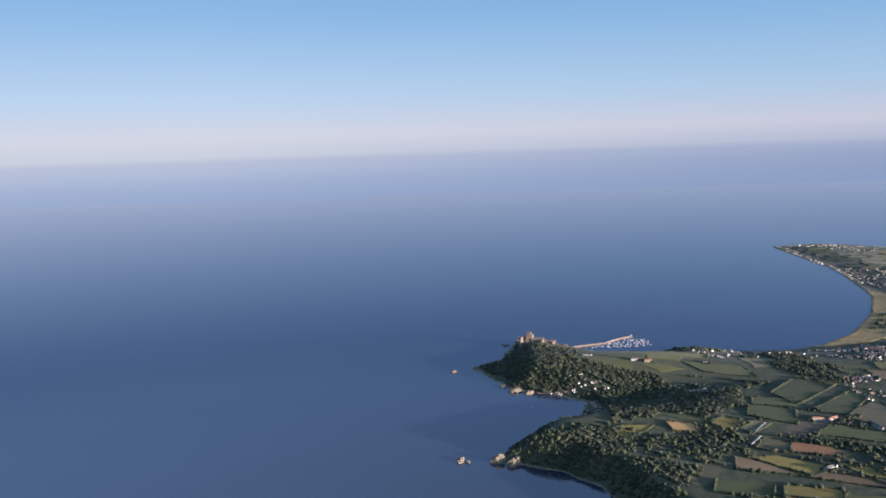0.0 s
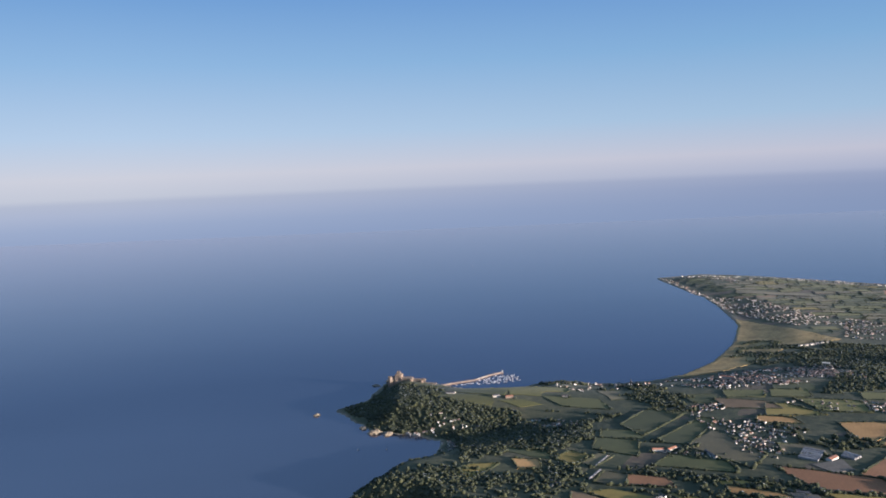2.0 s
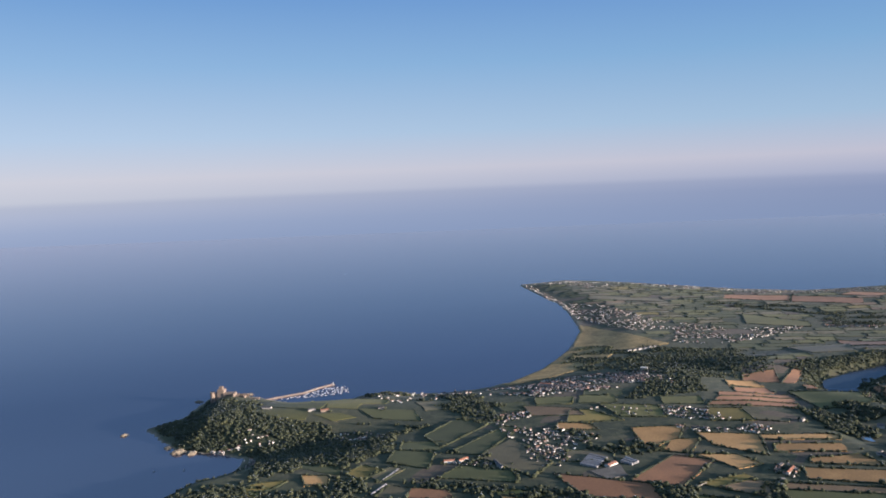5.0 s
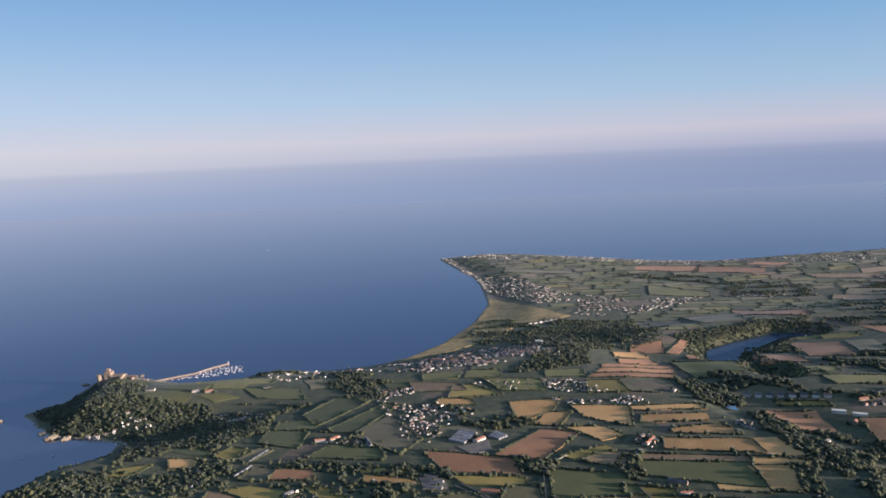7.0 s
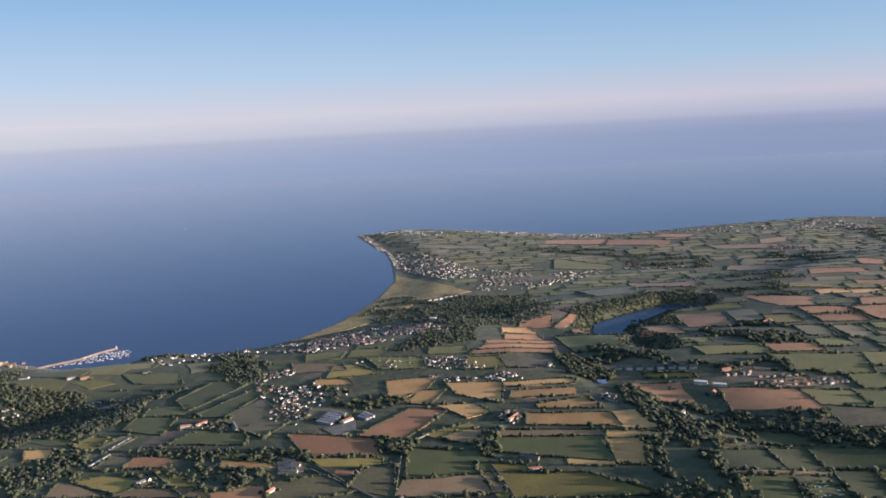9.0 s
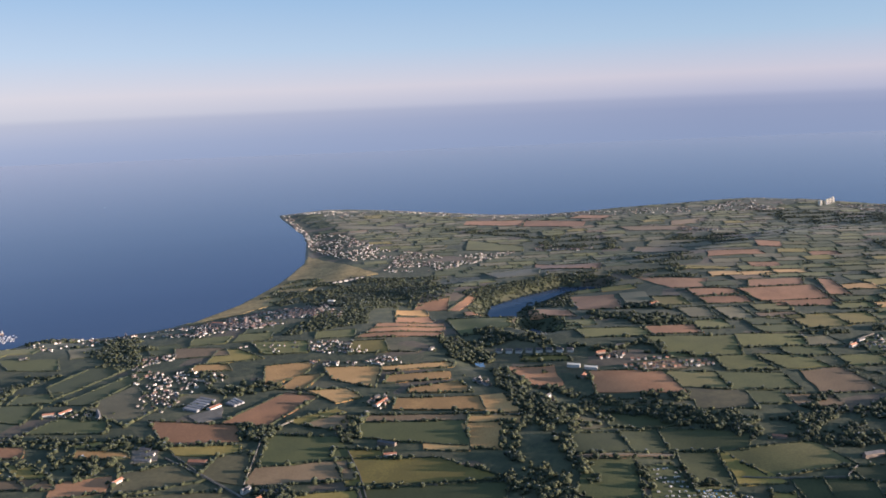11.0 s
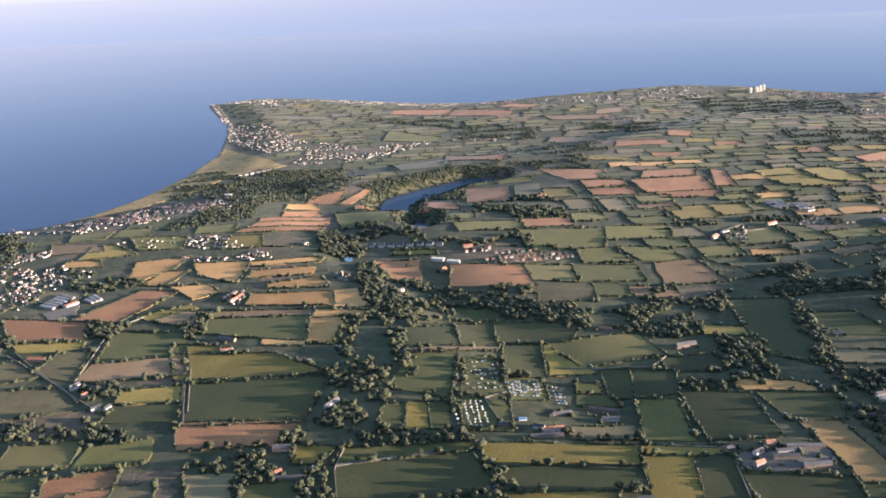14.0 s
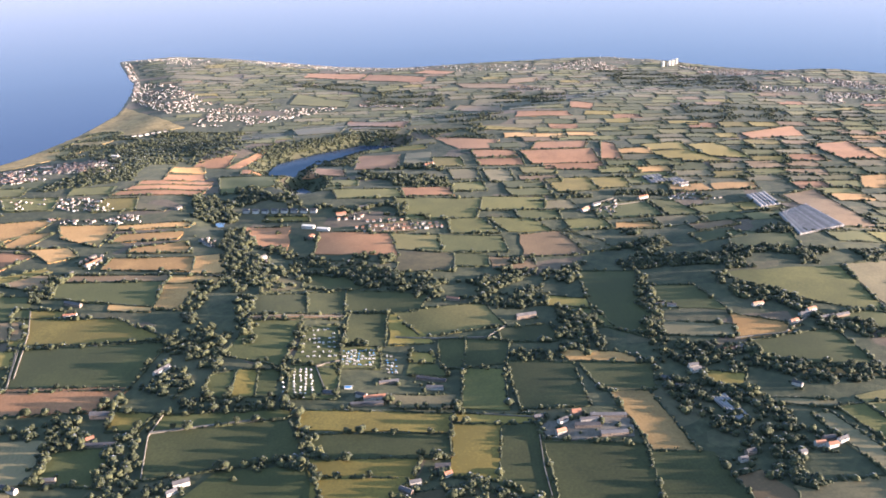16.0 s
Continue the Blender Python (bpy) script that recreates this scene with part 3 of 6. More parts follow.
def field(crop, *corners, joined=False):
    """A field laid on the land, with hedges on its edges."""
    middle = np.mean(corners, axis=0)
    corners = tuple(tuple(np.array(p, float) + 2.8 * (np.array(p, float) - middle) / np.linalg.norm(np.array(p, float) - middle)) for p in corners)
    a, b, c, d = [np.array(p, float) for p in corners]
    nu = max(3, int(max(np.linalg.norm(b - a), np.linalg.norm(c - d)) / 5))
    nv = max(3, int(max(np.linalg.norm(d - a), np.linalg.norm(c - b)) / 5))
    u, v = np.meshgrid(np.linspace(0, 1, nu + 1), np.linspace(0, 1, nv + 1))
    u, v = u[..., None], v[..., None]
    p = (a * (1 - u) + b * u) * (1 - v) + (d * (1 - u) + c * u) * v
    lip = 0.9 * ((u == 0) | (u == 1) | (v == 0) | (v == 1))[..., 0]
    wob = 1.1 * np.stack([np.sin(p[..., 1] / 7 + p[..., 0] / 11), np.sin(p[..., 0] / 8 - p[..., 1] / 13)], -1)
    p = p + wob * (lip[..., None] > 0)
    z = lie(p[..., 0], p[..., 1]) + 0.35 + 0.006 * (len(FIELDS) % 50)
    uv = np.concatenate([u * np.linalg.norm(b - a) + 0 * v, v * np.linalg.norm(d - a) + 0 * u], -1)
    if np.linalg.norm(b - a) > np.linalg.norm(d - a):
        uv = uv[..., ::-1]
    # a low earth edge closes the sheet down to the ground
    ring = np.concatenate([np.arange(nu + 1), (nu + 1) * np.arange(1, nv + 1) + nu, (nu + 1) * nv + np.arange(nu - 1, -1, -1), (nu + 1) * np.arange(nv - 1, 0, -1)])
    top = np.concatenate([p, z[..., None]], -1).reshape(-1, 3)
    skirt = top[ring] - [0, 0, 1.2]
    k, m = len(top), len(ring)
    wall = np.stack([ring, np.arange(k, k + m), k + (np.arange(m) + 1) % m, np.roll(ring, -1)], -1)
    verts, faces = np.concatenate([top, skirt]), np.concatenate([grid_faces(nv + 1, nu + 1), wall])
    uv = np.concatenate([uv.reshape(-1, 2), uv.reshape(-1, 2)[ring]])
    if joined:
        FAR_FIELDS.setdefault(crop, []).append((verts, faces, uv))
    else:
        tagged(new("field", mesh_of("field", verts, faces, [CROPS[crop]], uvs=uv)), WORDS[crop], "field", "patchwork of fields", kind="structure")
    FIELDS.append(crop)
    if crop == "heath":
        DUNES.append(list(corners))
    TAKEN.append(list(corners))
    if crop not in ("heath", "yard"):
        far = np.mean(corners, axis=0)[1] > 900
        for p1, p2 in zip(corners, corners[1:] + corners[:1]):
            if rng.random() < (0.8 if far else 0.92):
                hedge(p1, p2, 0.8 if far else 1.2)


# fields: what grows there and the corners in the plan
field("green", (571, 638), (651, 599), (637, 551), (564, 608))
field("brown", (581, 652), (659, 612), (653, 600), (575, 639))
field("ochre", (609, 569), (636, 551), (633, 542), (606, 560))
field("ochre", (649, 592), (678, 578), (658, 532), (641, 546))
field("ochre", (661, 610), (700, 583), (695, 570), (656, 593))
field("yellow", (536, 579), (607, 541), (642, 483), (535, 532))
field("yellow", (539, 597), (570, 577), (568, 567), (536, 584))
field("green", (540, 522), (639, 478), (607, 424), (533, 460))
field("yellow", (600, 395), (620, 384), (609, 372), (594, 378))
field("green", (564, 367), (590, 358), (587, 323), (553, 343))
field("olive", (530, 394), (560, 380), (552, 346), (530, 351))
field("green", (627, 380), (702, 350), (693, 343), (618, 365))
field("deep", (616, 362), (694, 339), (692, 300), (607, 320))
field("green", (645, 304), (694, 291), (688, 251), (618, 285))
field("green", (705, 481), (739, 468), (708, 409), (677, 440))
field("deep", (710, 531), (756, 521), (746, 483), (707, 495))
field("deep", (760, 523), (789, 515), (778, 477), (749, 482))
field("brown", (706, 492), (775, 474), (769, 466), (706, 483))
field("rough", (739, 578), (767, 568), (756, 535), (725, 536))
field("yellow", (680, 412), (691, 406), (683, 379), (670, 384))
field("green", (692, 406), (704, 400), (695, 372), (684, 378))
field("green", (661, 413), (676, 412), (667, 385), (654, 390))
field("deep", (793, 516), (847, 473), (828, 453), (780, 478))
field("green", (771, 566), (831, 517), (795, 518), (759, 538))
field("pale", (813, 457), (880, 439), (877, 397), (819, 411))
field("deep", (872, 393), (908, 382), (900, 356), (866, 373))
field("deep", (779, 469), (806, 461), (786, 413), (760, 425))
field("yellow", (808, 455), (812, 454), (820, 401), (792, 415))
field("yellow", (802, 393), (813, 385), (808, 375), (796, 382))
field("green", (795, 379), (809, 367), (809, 353), (789, 365))
field("deep", (825, 399), (842, 389), (826, 355), (812, 366))
field("deep", (843, 387), (867, 372), (851, 346), (826, 355))
field("grass", (823, 351), (844, 336), (824, 292), (800, 306))
field("olive", (767, 340), (801, 325), (794, 309), (760, 325))
field("yellow", (708, 345), (789, 302), (778, 284), (700, 325))
field("deep", (706, 316), (776, 281), (767, 259), (701, 292))
field("yellow", (697, 293), (751, 265), (741, 252), (694, 277))
field("yellow", (693, 275), (738, 251), (724, 229), (688, 248))
field("yellow", (791, 301), (834, 276), (831, 267), (786, 290))
field("yellow", (785, 288), (809, 275), (785, 231), (765, 243))
field("deep", (810, 273), (829, 263), (805, 203), (779, 218))
field("deep", (824, 249), (872, 218), (850, 174), (802, 197))
field("deep", (853, 343), (889, 320), (868, 268), (832, 287))
field("ochre", (896, 341), (925, 318), (937, 295), (892, 324))
field("deep", (895, 316), (935, 293), (916, 267), (889, 280))
field("stubble", (891, 278), (912, 266), (896, 202), (876, 214))
field("deep", (872, 211), (900, 194), (890, 149), (851, 171))
field("brown", (898, 170), (911, 168), (915, 140), (895, 151))
field("olive", (920, 149), (966, 134), (945, 116), (910, 135))
field("olive", (978, 194), (989, 192), (984, 148), (968, 136))
field("grass", (999, 194), (1030, 185), (997, 156), (994, 161))
field("olive", (976, 220), (1001, 203), (997, 195), (971, 216))
field("yellow", (962, 266), (979, 253), (968, 244), (951, 258))
field("green", (1014, 285), (1083, 275), (1065, 223), (999, 261))
field("olive", (986, 340), (1023, 313), (1012, 297), (973, 323))
field("ochre", (1036, 326), (1058, 297), (1051, 282), (1015, 293))
field("green", (1020, 400), (1046, 382), (1039, 335), (999, 368))
field("grass", (1080, 392), (1186, 357), (1144, 277), (1111, 317))
field("olive", (1190, 358), (1260, 352), (1178, 280), (1154, 282))
field("green", (988, 465), (1029, 435), (963, 320), (943, 364))
# sunlit bit of olive grass, its light put in as the yellow crop
field("yellow", (936, 432), (957, 410), (953, 392), (930, 413))
field("green", (941, 397), (954, 389), (948, 357), (928, 366))
field("red", (669, 943), (748, 928), (743, 914), (661, 925))
field("red", (657, 921), (741, 908), (731, 884), (643, 906))
field("red", (640, 902), (730, 878), (717, 856), (627, 889))
field("ochre", (714, 1015), (750, 1007), (745, 982), (704, 986))
field("red", (702, 973), (744, 973), (739, 943), (693, 943))
field("red", (752, 1038), (799, 1045), (776, 992), (740, 1014))
field("red", (778, 988), (848, 1068), (856, 1059), (793, 983))
field("grass", (761, 943), (824, 900), (819, 848), (747, 854))
field("yellow", (620, 878), (652, 864), (646, 823), (606, 838))
field("olive", (654, 849), (680, 814), (674, 807), (649, 823))
field("grass", (510, 935), (569, 906), (563, 866), (519, 883))
field("ochre", (514, 840), (568, 830), (546, 799), (504, 775))
field("ochre", (541, 792), (565, 787), (538, 751), (516, 764))
field("ochre", (572, 805), (625, 780), (604, 723), (574, 766))
field("ochre", (543, 744), (577, 730), (585, 702), (561, 698))
field("ochre", (630, 777), (699, 756), (692, 742), (629, 763))
field("ochre", (629, 748), (684, 730), (676, 710), (619, 728))
field("ochre", (636, 701), (682, 697), (684, 662), (632, 689))
field("ochre", (617, 680), (683, 647), (676, 613), (606, 654))
field("ochre", (687, 647), (714, 640), (703, 595), (678, 605))
field("red", (747, 722), (788, 699), (769, 631), (750, 653))
field("yellow", (777, 743), (810, 716), (810, 702), (771, 732))
field("red", (812, 662), (871, 625), (856, 566), (793, 612))
field("olive", (790, 592), (848, 548), (842, 538), (784, 582))
field("pale", (872, 623), (913, 601), (897, 558), (865, 582))
field("rough", (864, 576), (905, 549), (889, 513), (844, 530))
field("green", (916, 599), (969, 574), (956, 536), (899, 558))
field("green", (908, 547), (934, 536), (923, 511), (897, 521))
field("brown", (990, 569), (1032, 563), (1021, 500), (968, 520))
field("grass", (944, 638), (974, 627), (974, 584), (931, 602))
field("grass", (983, 627), (1023, 606), (1025, 571), (986, 584))
field("brown", (935, 528), (969, 511), (959, 489), (928, 502))
field("grass", (919, 725), (1005, 687), (971, 634), (905, 657))
field("grass", (1011, 691), (1072, 664), (1051, 629), (988, 652))
field("red", (940, 763), (992, 743), (982, 713), (933, 730))
field("grass", (866, 791), (930, 762), (927, 728), (861, 755))
field("red", (963, 984), (1009, 949), (971, 864), (926, 891))
field("red", (877, 946), (909, 896), (899, 855), (858, 891))
field("olive", (1022, 951), (1049, 932), (1018, 853), (988, 874))
field("yellow", (1038, 896), (1067, 871), (1054, 833), (1019, 846))
field("red", (1094, 1023), (1163, 944), (1127, 901), (1094, 925))
field("red", (1102, 905), (1148, 877), (1142, 848), (1089, 862))
field("red", (1085, 854), (1138, 834), (1126, 803), (1075, 823))
field("red", (1159, 868), (1253, 837), (1224, 773), (1142, 802))
field("red", (1207, 903), (1276, 878), (1247, 847), (1178, 869))
field("red", (1288, 863), (1300, 849), (1262, 775), (1236, 785))
field("olive", (1028, 821), (1060, 812), (1046, 769), (1014, 774))
field("grass", (1006, 757), (1038, 752), (1026, 715), (989, 728))
field("olive", (1068, 802), (1098, 792), (1079, 741), (1050, 747))
field("yellow", (1117, 731), (1169, 720), (1150, 669), (1102, 676))
field("yellow", (1169, 715), (1212, 704), (1191, 664), (1157, 671))
field("yellow", (1332, 824), (1389, 815), (1371, 772), (1323, 794))
field("yellow", (1318, 786), (1365, 769), (1379, 701), (1315, 734))
field("yellow", (1389, 794), (1433, 785), (1415, 699), (1374, 734))
field("yellow", (1459, 842), (1503, 827), (1488, 803), (1448, 817))
field("ochre", (1101, 558), (1131, 547), (1128, 526), (1089, 545))
field("grass", (1178, 610), (1198, 593), (1197, 542), (1165, 556))
field("green", (1113, 621), (1169, 607), (1157, 560), (1090, 577))
field("brown", (1325, 555), (1376, 559), (1321, 428), (1281, 437))
field("ochre", (1476, 579), (1516, 574), (1485, 532), (1442, 543))
field("red", (1547, 724), (1616, 718), (1575, 630), (1528, 649))
field("ochre", (1600, 683), (1632, 667), (1597, 621), (1583, 633))
field("olive", (1033, 569), (1053, 524), (1051, 499), (1028, 505))
field("ochre", (1289, 630), (1336, 616), (1319, 590), (1274, 609))
field("red", (1514, 822), (1622, 830), (1588, 775), (1503, 788))
field("red", (531, 464), (608, 425), (589, 404), (529, 427))
field("red", (395, 728), (467, 681), (464, 648), (408, 666))
field("red", (520, 746), (547, 722), (493, 670), (456, 694))
field("green", (492, 649), (546, 616), (542, 578), (478, 593))
field("brown", (474, 589), (540, 573), (540, 540), (465, 564))
field("brown", (523, 657), (554, 666), (569, 654), (555, 627))
field("yellow", (513, 672), (556, 680), (560, 669), (521, 660))
field("yellow", (410, 662), (464, 640), (462, 622), (417, 643))
field("rough", (447, 623), (472, 623), (461, 566), (433, 598))
field("rough", (373, 626), (413, 625), (432, 588), (367, 591))
field("rough", (367, 586), (442, 563), (461, 520), (365, 534))
field("yellow", (497, 534), (535, 521), (534, 496), (492, 515))
field("deep", (491, 510), (535, 490), (533, 466), (482, 491))
field("brown", (424, 961), (475, 930), (479, 901), (424, 921))
field("green", (293, 888), (334, 938), (375, 917), (304, 844))
field("green", (311, 821), (381, 891), (395, 880), (340, 804))
field("olive", (335, 799), (381, 843), (398, 759), (372, 729))
field("green", (290, 752), (315, 775), (355, 748), (357, 719))
field("green", (245, 810), (256, 844), (292, 824), (281, 782))
field("ochre", (337, 692), (374, 668), (376, 657), (335, 673))
field("red", (254, 713), (262, 733), (289, 721), (291, 699))
field("yellow", (202, 790), (220, 806), (238, 786), (217, 770))
field("olive", (227, 778), (247, 794), (257, 784), (233, 760))
field("olive", (227, 723), (241, 746), (261, 733), (252, 711))
field("ochre", (160, 796), (184, 788), (182, 767), (164, 771))
field("green", (158, 822), (176, 865), (203, 834), (195, 789))
field("yellow", (97, 774), (119, 786), (144, 785), (116, 749))
field("grass", (77, 1023), (100, 1059), (159, 1026), (156, 998))
field("grass", (169, 1009), (200, 1008), (218, 988), (191, 987))
field("green", (225, 1019), (289, 995), (295, 950), (244, 978))
field("olive", (301, 1033), (340, 1030), (330, 989), (307, 990))
field("green", (393, 985), (426, 977), (425, 944), (396, 952))
field("ochre", (445, 882), (474, 868), (476, 848), (436, 862))
field("yellow", (470, 922), (491, 916), (513, 871), (455, 881))
field("yellow", (214, 702), (238, 703), (277, 674), (251, 663))
field("brown", (203, 704), (213, 698), (241, 663), (196, 676))
field("yellow", (283, 685), (302, 677), (317, 651), (304, 635))
field("red", (1117, 1793), (1233, 1720), (1194, 1657), (1088, 1746))
field("red", (1240, 1715), (1332, 1607), (1299, 1555), (1197, 1645))
field("brown", (1358, 1504), (1476, 1424), (1465, 1363), (1354, 1447))
field("red", (1374, 1693), (1426, 1635), (1387, 1616), (1328, 1672))
field("brown", (1267, 1288), (1323, 1237), (1267, 1127), (1235, 1250))
field("olive", (1324, 1323), (1402, 1266), (1343, 1157), (1289, 1284))
field("red", (1035, 1249), (1105, 1145), (1073, 1097), (1008, 1174))
field("olive", (1001, 1125), (1078, 1076), (1062, 1054), (977, 1100))
field("olive", (829, 1911), (955, 1803), (954, 1746), (809, 1868))
field("grass", (1024, 1542), (1089, 1420), (1067, 1376), (981, 1444))
field("ochre", (1022, 240), (1065, 215), (1056, 208), (1015, 233))
field("red", (1152, 798), (1223, 772), (1212, 743), (1145, 772))
field("green", (1170, 475), (1209, 435), (1178, 391), (1135, 430))
field("brown", (1489, 1492), (1550, 1486), (1515, 1439), (1457, 1447))
field("red", (1291, 1104), (1362, 1074), (1353, 1042), (1267, 1071))
field("olive", (930, 1224), (1021, 1203), (975, 1118), (915, 1132))
field("red", (1417, 1142), (1440, 1105), (1415, 1076), (1388, 1097))
field("olive", (1201, 1036), (1270, 1012), (1250, 987), (1187, 1027))
field("green", (739, 456), (763, 455), (748, 397), (718, 405))
field("green", (753, 416), (781, 412), (771, 382), (744, 390))
field("green", (715, 401), (743, 387), (729, 352), (704, 366))
field("yellow", (337, 708), (373, 691), (372, 682), (337, 695))
field("brown", (262, 668), (316, 644), (324, 622), (250, 656))
field("heath", (693, 1575), (765, 1319), (667, 1298), (623, 1387))
field("heath", (623, 1387), (667, 1298), (593, 1218), (559, 1283))
field("heath", (559, 1283), (593, 1218), (522, 1177), (498, 1212))
field("heath", (498, 1212), (522, 1177), (450, 1151), (437, 1167))
field("yellow", (1182, 1044), (1241, 992), (1224, 983), (1173, 1022))

field("yard", (831, 265), (879, 244), (872, 230), (833, 246))
field("yard", (384, 672), (402, 669), (398, 642), (380, 647))
field("yard", (431, 725), (457, 731), (456, 707), (437, 703))
field("rough", (728, 240), (772, 228), (799, 194), (731, 201))
CLEAR = [[(39, 967), (72, 931), (95, 986), (139, 949), (142, 937), (84, 937), (43, 960)], [(85, 937), (113, 909), (112, 816), (92, 820)], [(186, 952), (249, 919), (247, 904), (211, 898)], [(14, 1142), (112, 1150), (116, 1196), (20, 1206)]]
wood(1.0, (681, 581), (695, 573), (663, 502), (653, 521))
wood(1.0, (660, 500), (684, 481), (670, 419), (654, 431), (650, 480))
wood(1.0, (637, 489), (650, 490), (643, 446), (634, 440))
wood(1.0, (710, 555), (716, 536), (700, 453), (688, 442), (697, 496))
wood(1.0, (650, 433), (634, 433), (616, 417), (633, 401), (650, 400))
wood(0.9, (633, 399), (648, 392), (678, 371), (700, 368), (699, 355), (676, 360), (637, 378))
wood(0.9, (601, 415), (612, 404), (609, 394), (598, 399))
wood(1.0, (559, 403), (581, 395), (584, 377), (571, 366), (561, 384))
wood(0.8, (531, 412), (555, 401), (553, 389), (532, 398))
wood(1.0, (588, 357), (607, 341), (605, 316), (593, 306), (581, 312), (585, 341))
wood(1.0, (601, 371), (613, 368), (607, 341), (597, 353))
wood(0.8, (551, 375), (563, 375), (555, 339), (548, 337))
wood(0.8, (609, 316), (617, 315), (616, 294), (607, 299))
wood(0.8, (638, 307), (683, 303), (696, 295), (694, 289), (657, 301), (640, 296))
wood(1.0, (697, 321), (706, 325), (702, 296), (690, 291))
wood(0.9, (728, 439), (743, 459), (717, 401), (702, 374), (707, 404))
wood(0.7, (876, 486), (905, 490), (950, 457), (907, 418), (877, 442), (862, 467))
wood(1.0, (932, 408), (947, 379), (924, 333), (908, 328), (896, 346))
wood(0.9, (921, 457), (946, 452), (926, 415), (907, 417))
wood(0.9, (863, 357), (894, 343), (885, 329), (856, 344))
wood(0.9, (1022, 429), (1032, 420), (969, 317), (953, 285), (942, 292), (977, 357))
wood(0.9, (967, 310), (1007, 292), (1021, 253), (1065, 219), (1056, 207), (1007, 222), (1005, 238), (979, 261), (956, 284))
wood(0.8, (929, 274), (970, 236), (973, 207), (958, 176), (944, 171), (923, 188), (923, 209), (915, 241))
wood(0.7, (912, 189), (951, 166), (956, 151), (925, 146), (909, 164))
wood(0.9, (1077, 388), (1110, 316), (1087, 306), (1062, 351))
wood(0.9, (1089, 297), (1116, 280), (1121, 257), (1105, 244), (1078, 276))
wood(0.6, (950, 515), (1005, 482), (968, 444), (907, 473))
wood(0.9, (823, 589), (855, 562), (849, 548), (817, 576))
wood(0.6, (1067, 528), (1105, 504), (1105, 397), (1072, 388), (1031, 418), (1026, 459))
wood(0.7, (1087, 471), (1178, 405), (1264, 369), (1242, 352), (1101, 393), (1051, 419))
wood(1.0, (714, 848), (741, 842), (721, 764), (704, 768))
wood(1.0, (730, 730), (750, 710), (744, 655), (722, 631), (714, 662))
wood(0.45, (763, 842), (819, 794), (818, 738), (777, 756), (755, 778))
wood(0.9, (710, 642), (744, 633), (735, 572), (705, 541), (697, 569))
wood(0.8, (753, 583), (780, 569), (767, 548), (740, 563))
wood(0.7, (1014, 889), (969, 858), (925, 863), (893, 835), (967, 795), (1019, 828))
wood(0.8, (942, 808), (1008, 802), (999, 751), (936, 773))
wood(0.6, (1126, 653), (1108, 674), (1084, 659), (1129, 635))
wood(0.7, (1177, 670), (1212, 640), (1254, 592), (1237, 583), (1191, 624), (1156, 640))
wood(0.6, (1222, 475), (1231, 455), (1202, 428), (1171, 446))
wood(0.7, (1093, 543), (1105, 530), (1066, 488), (1060, 493))
wood(0.5, (445, 845), (515, 791), (520, 764), (477, 758), (450, 780))
wood(1.0, (348, 1029), (380, 1006), (383, 935), (359, 956))
wood(1.0, (469, 684), (502, 661), (490, 630), (470, 650))
wood(0.8, (387, 690), (410, 674), (410, 651), (391, 670))
wood(0.9, (548, 632), (566, 666), (573, 648), (556, 603), (547, 603))
wood(0.8, (355, 707), (388, 683), (385, 666), (358, 682))
wood(0.6, (468, 563), (501, 534), (491, 515), (467, 536))
wood(0.9, (264, 755), (319, 727), (338, 703), (318, 701), (279, 728))
wood(1.0, (316, 710), (336, 683), (331, 652), (316, 673))
wood(0.8, (273, 700), (316, 677), (329, 656), (314, 654))
wood(1.0, (131, 831), (183, 906), (192, 880), (146, 807))
wood(0.9, (196, 838), (204, 833), (210, 788), (200, 785))
wood(1.0, (176, 766), (197, 761), (203, 717), (182, 719))
wood(0.9, (339, 663), (372, 656), (373, 636), (340, 628))
wood(0.7, (205, 730), (278, 694), (276, 686), (210, 717))
wood(0.6, (341, 1055), (386, 1020), (381, 978), (338, 1001))
wood(0.6, (220, 963), (262, 942), (257, 857), (221, 881))
wood(0.6, (334, 941), (365, 987), (390, 960), (384, 915), (358, 916))
wood(0.5, (338, 757), (347, 795), (315, 829), (291, 820))
wood(0.9, (905, 1004), (973, 1004), (931, 918), (881, 975))
wood(0.9, (846, 1027), (923, 1067), (1006, 1101), (985, 1093), (897, 1095), (824, 1069))
wood(0.7, (651, 1280), (844, 1126), (734, 1049), (651, 1009))
wood(0.6, (537, 1293), (657, 1380), (692, 1254), (583, 1179))
wood(0.5, (689, 1322), (828, 1275), (883, 1184), (754, 1201))
wood(0.25, (1156, 1535), (1286, 1419), (1238, 1288), (1107, 1360))
wood(0.4, (1032, 1711), (1178, 1600), (1145, 1503), (1023, 1676))
wood(0.35, (1746, 1554), (1939, 1292), (1796, 1065), (1664, 1328))
wood(0.3, (1066, 1109), (1189, 1052), (1169, 955), (1086, 1018))
wood(0.4, (1384, 1361), (1501, 1292), (1410, 1149), (1326, 1297))
wood(0.25, (1575, 1041), (1719, 923), (1647, 853), (1505, 915))
wood(0.25, (1184, 1194), (1270, 1105), (1238, 1048), (1154, 1083))
wood(1, (98, 982), (191, 948), (252, 856), (200, 805), (124, 859))
wood(1, (146, 762), (199, 745), (187, 683), (160, 694))
wood(1, (189, 782), (220, 761), (218, 706), (185, 721))
wood(0.9, (255, 751), (387, 692), (382, 684), (261, 738))
wood(0.7, (238, 955), (301, 925), (271, 907), (254, 901))
wood(0.7, (221, 943), (253, 836), (193, 850), (197, 900))
wood(0.5, (305, 1054), (400, 988), (370, 943), (332, 977))
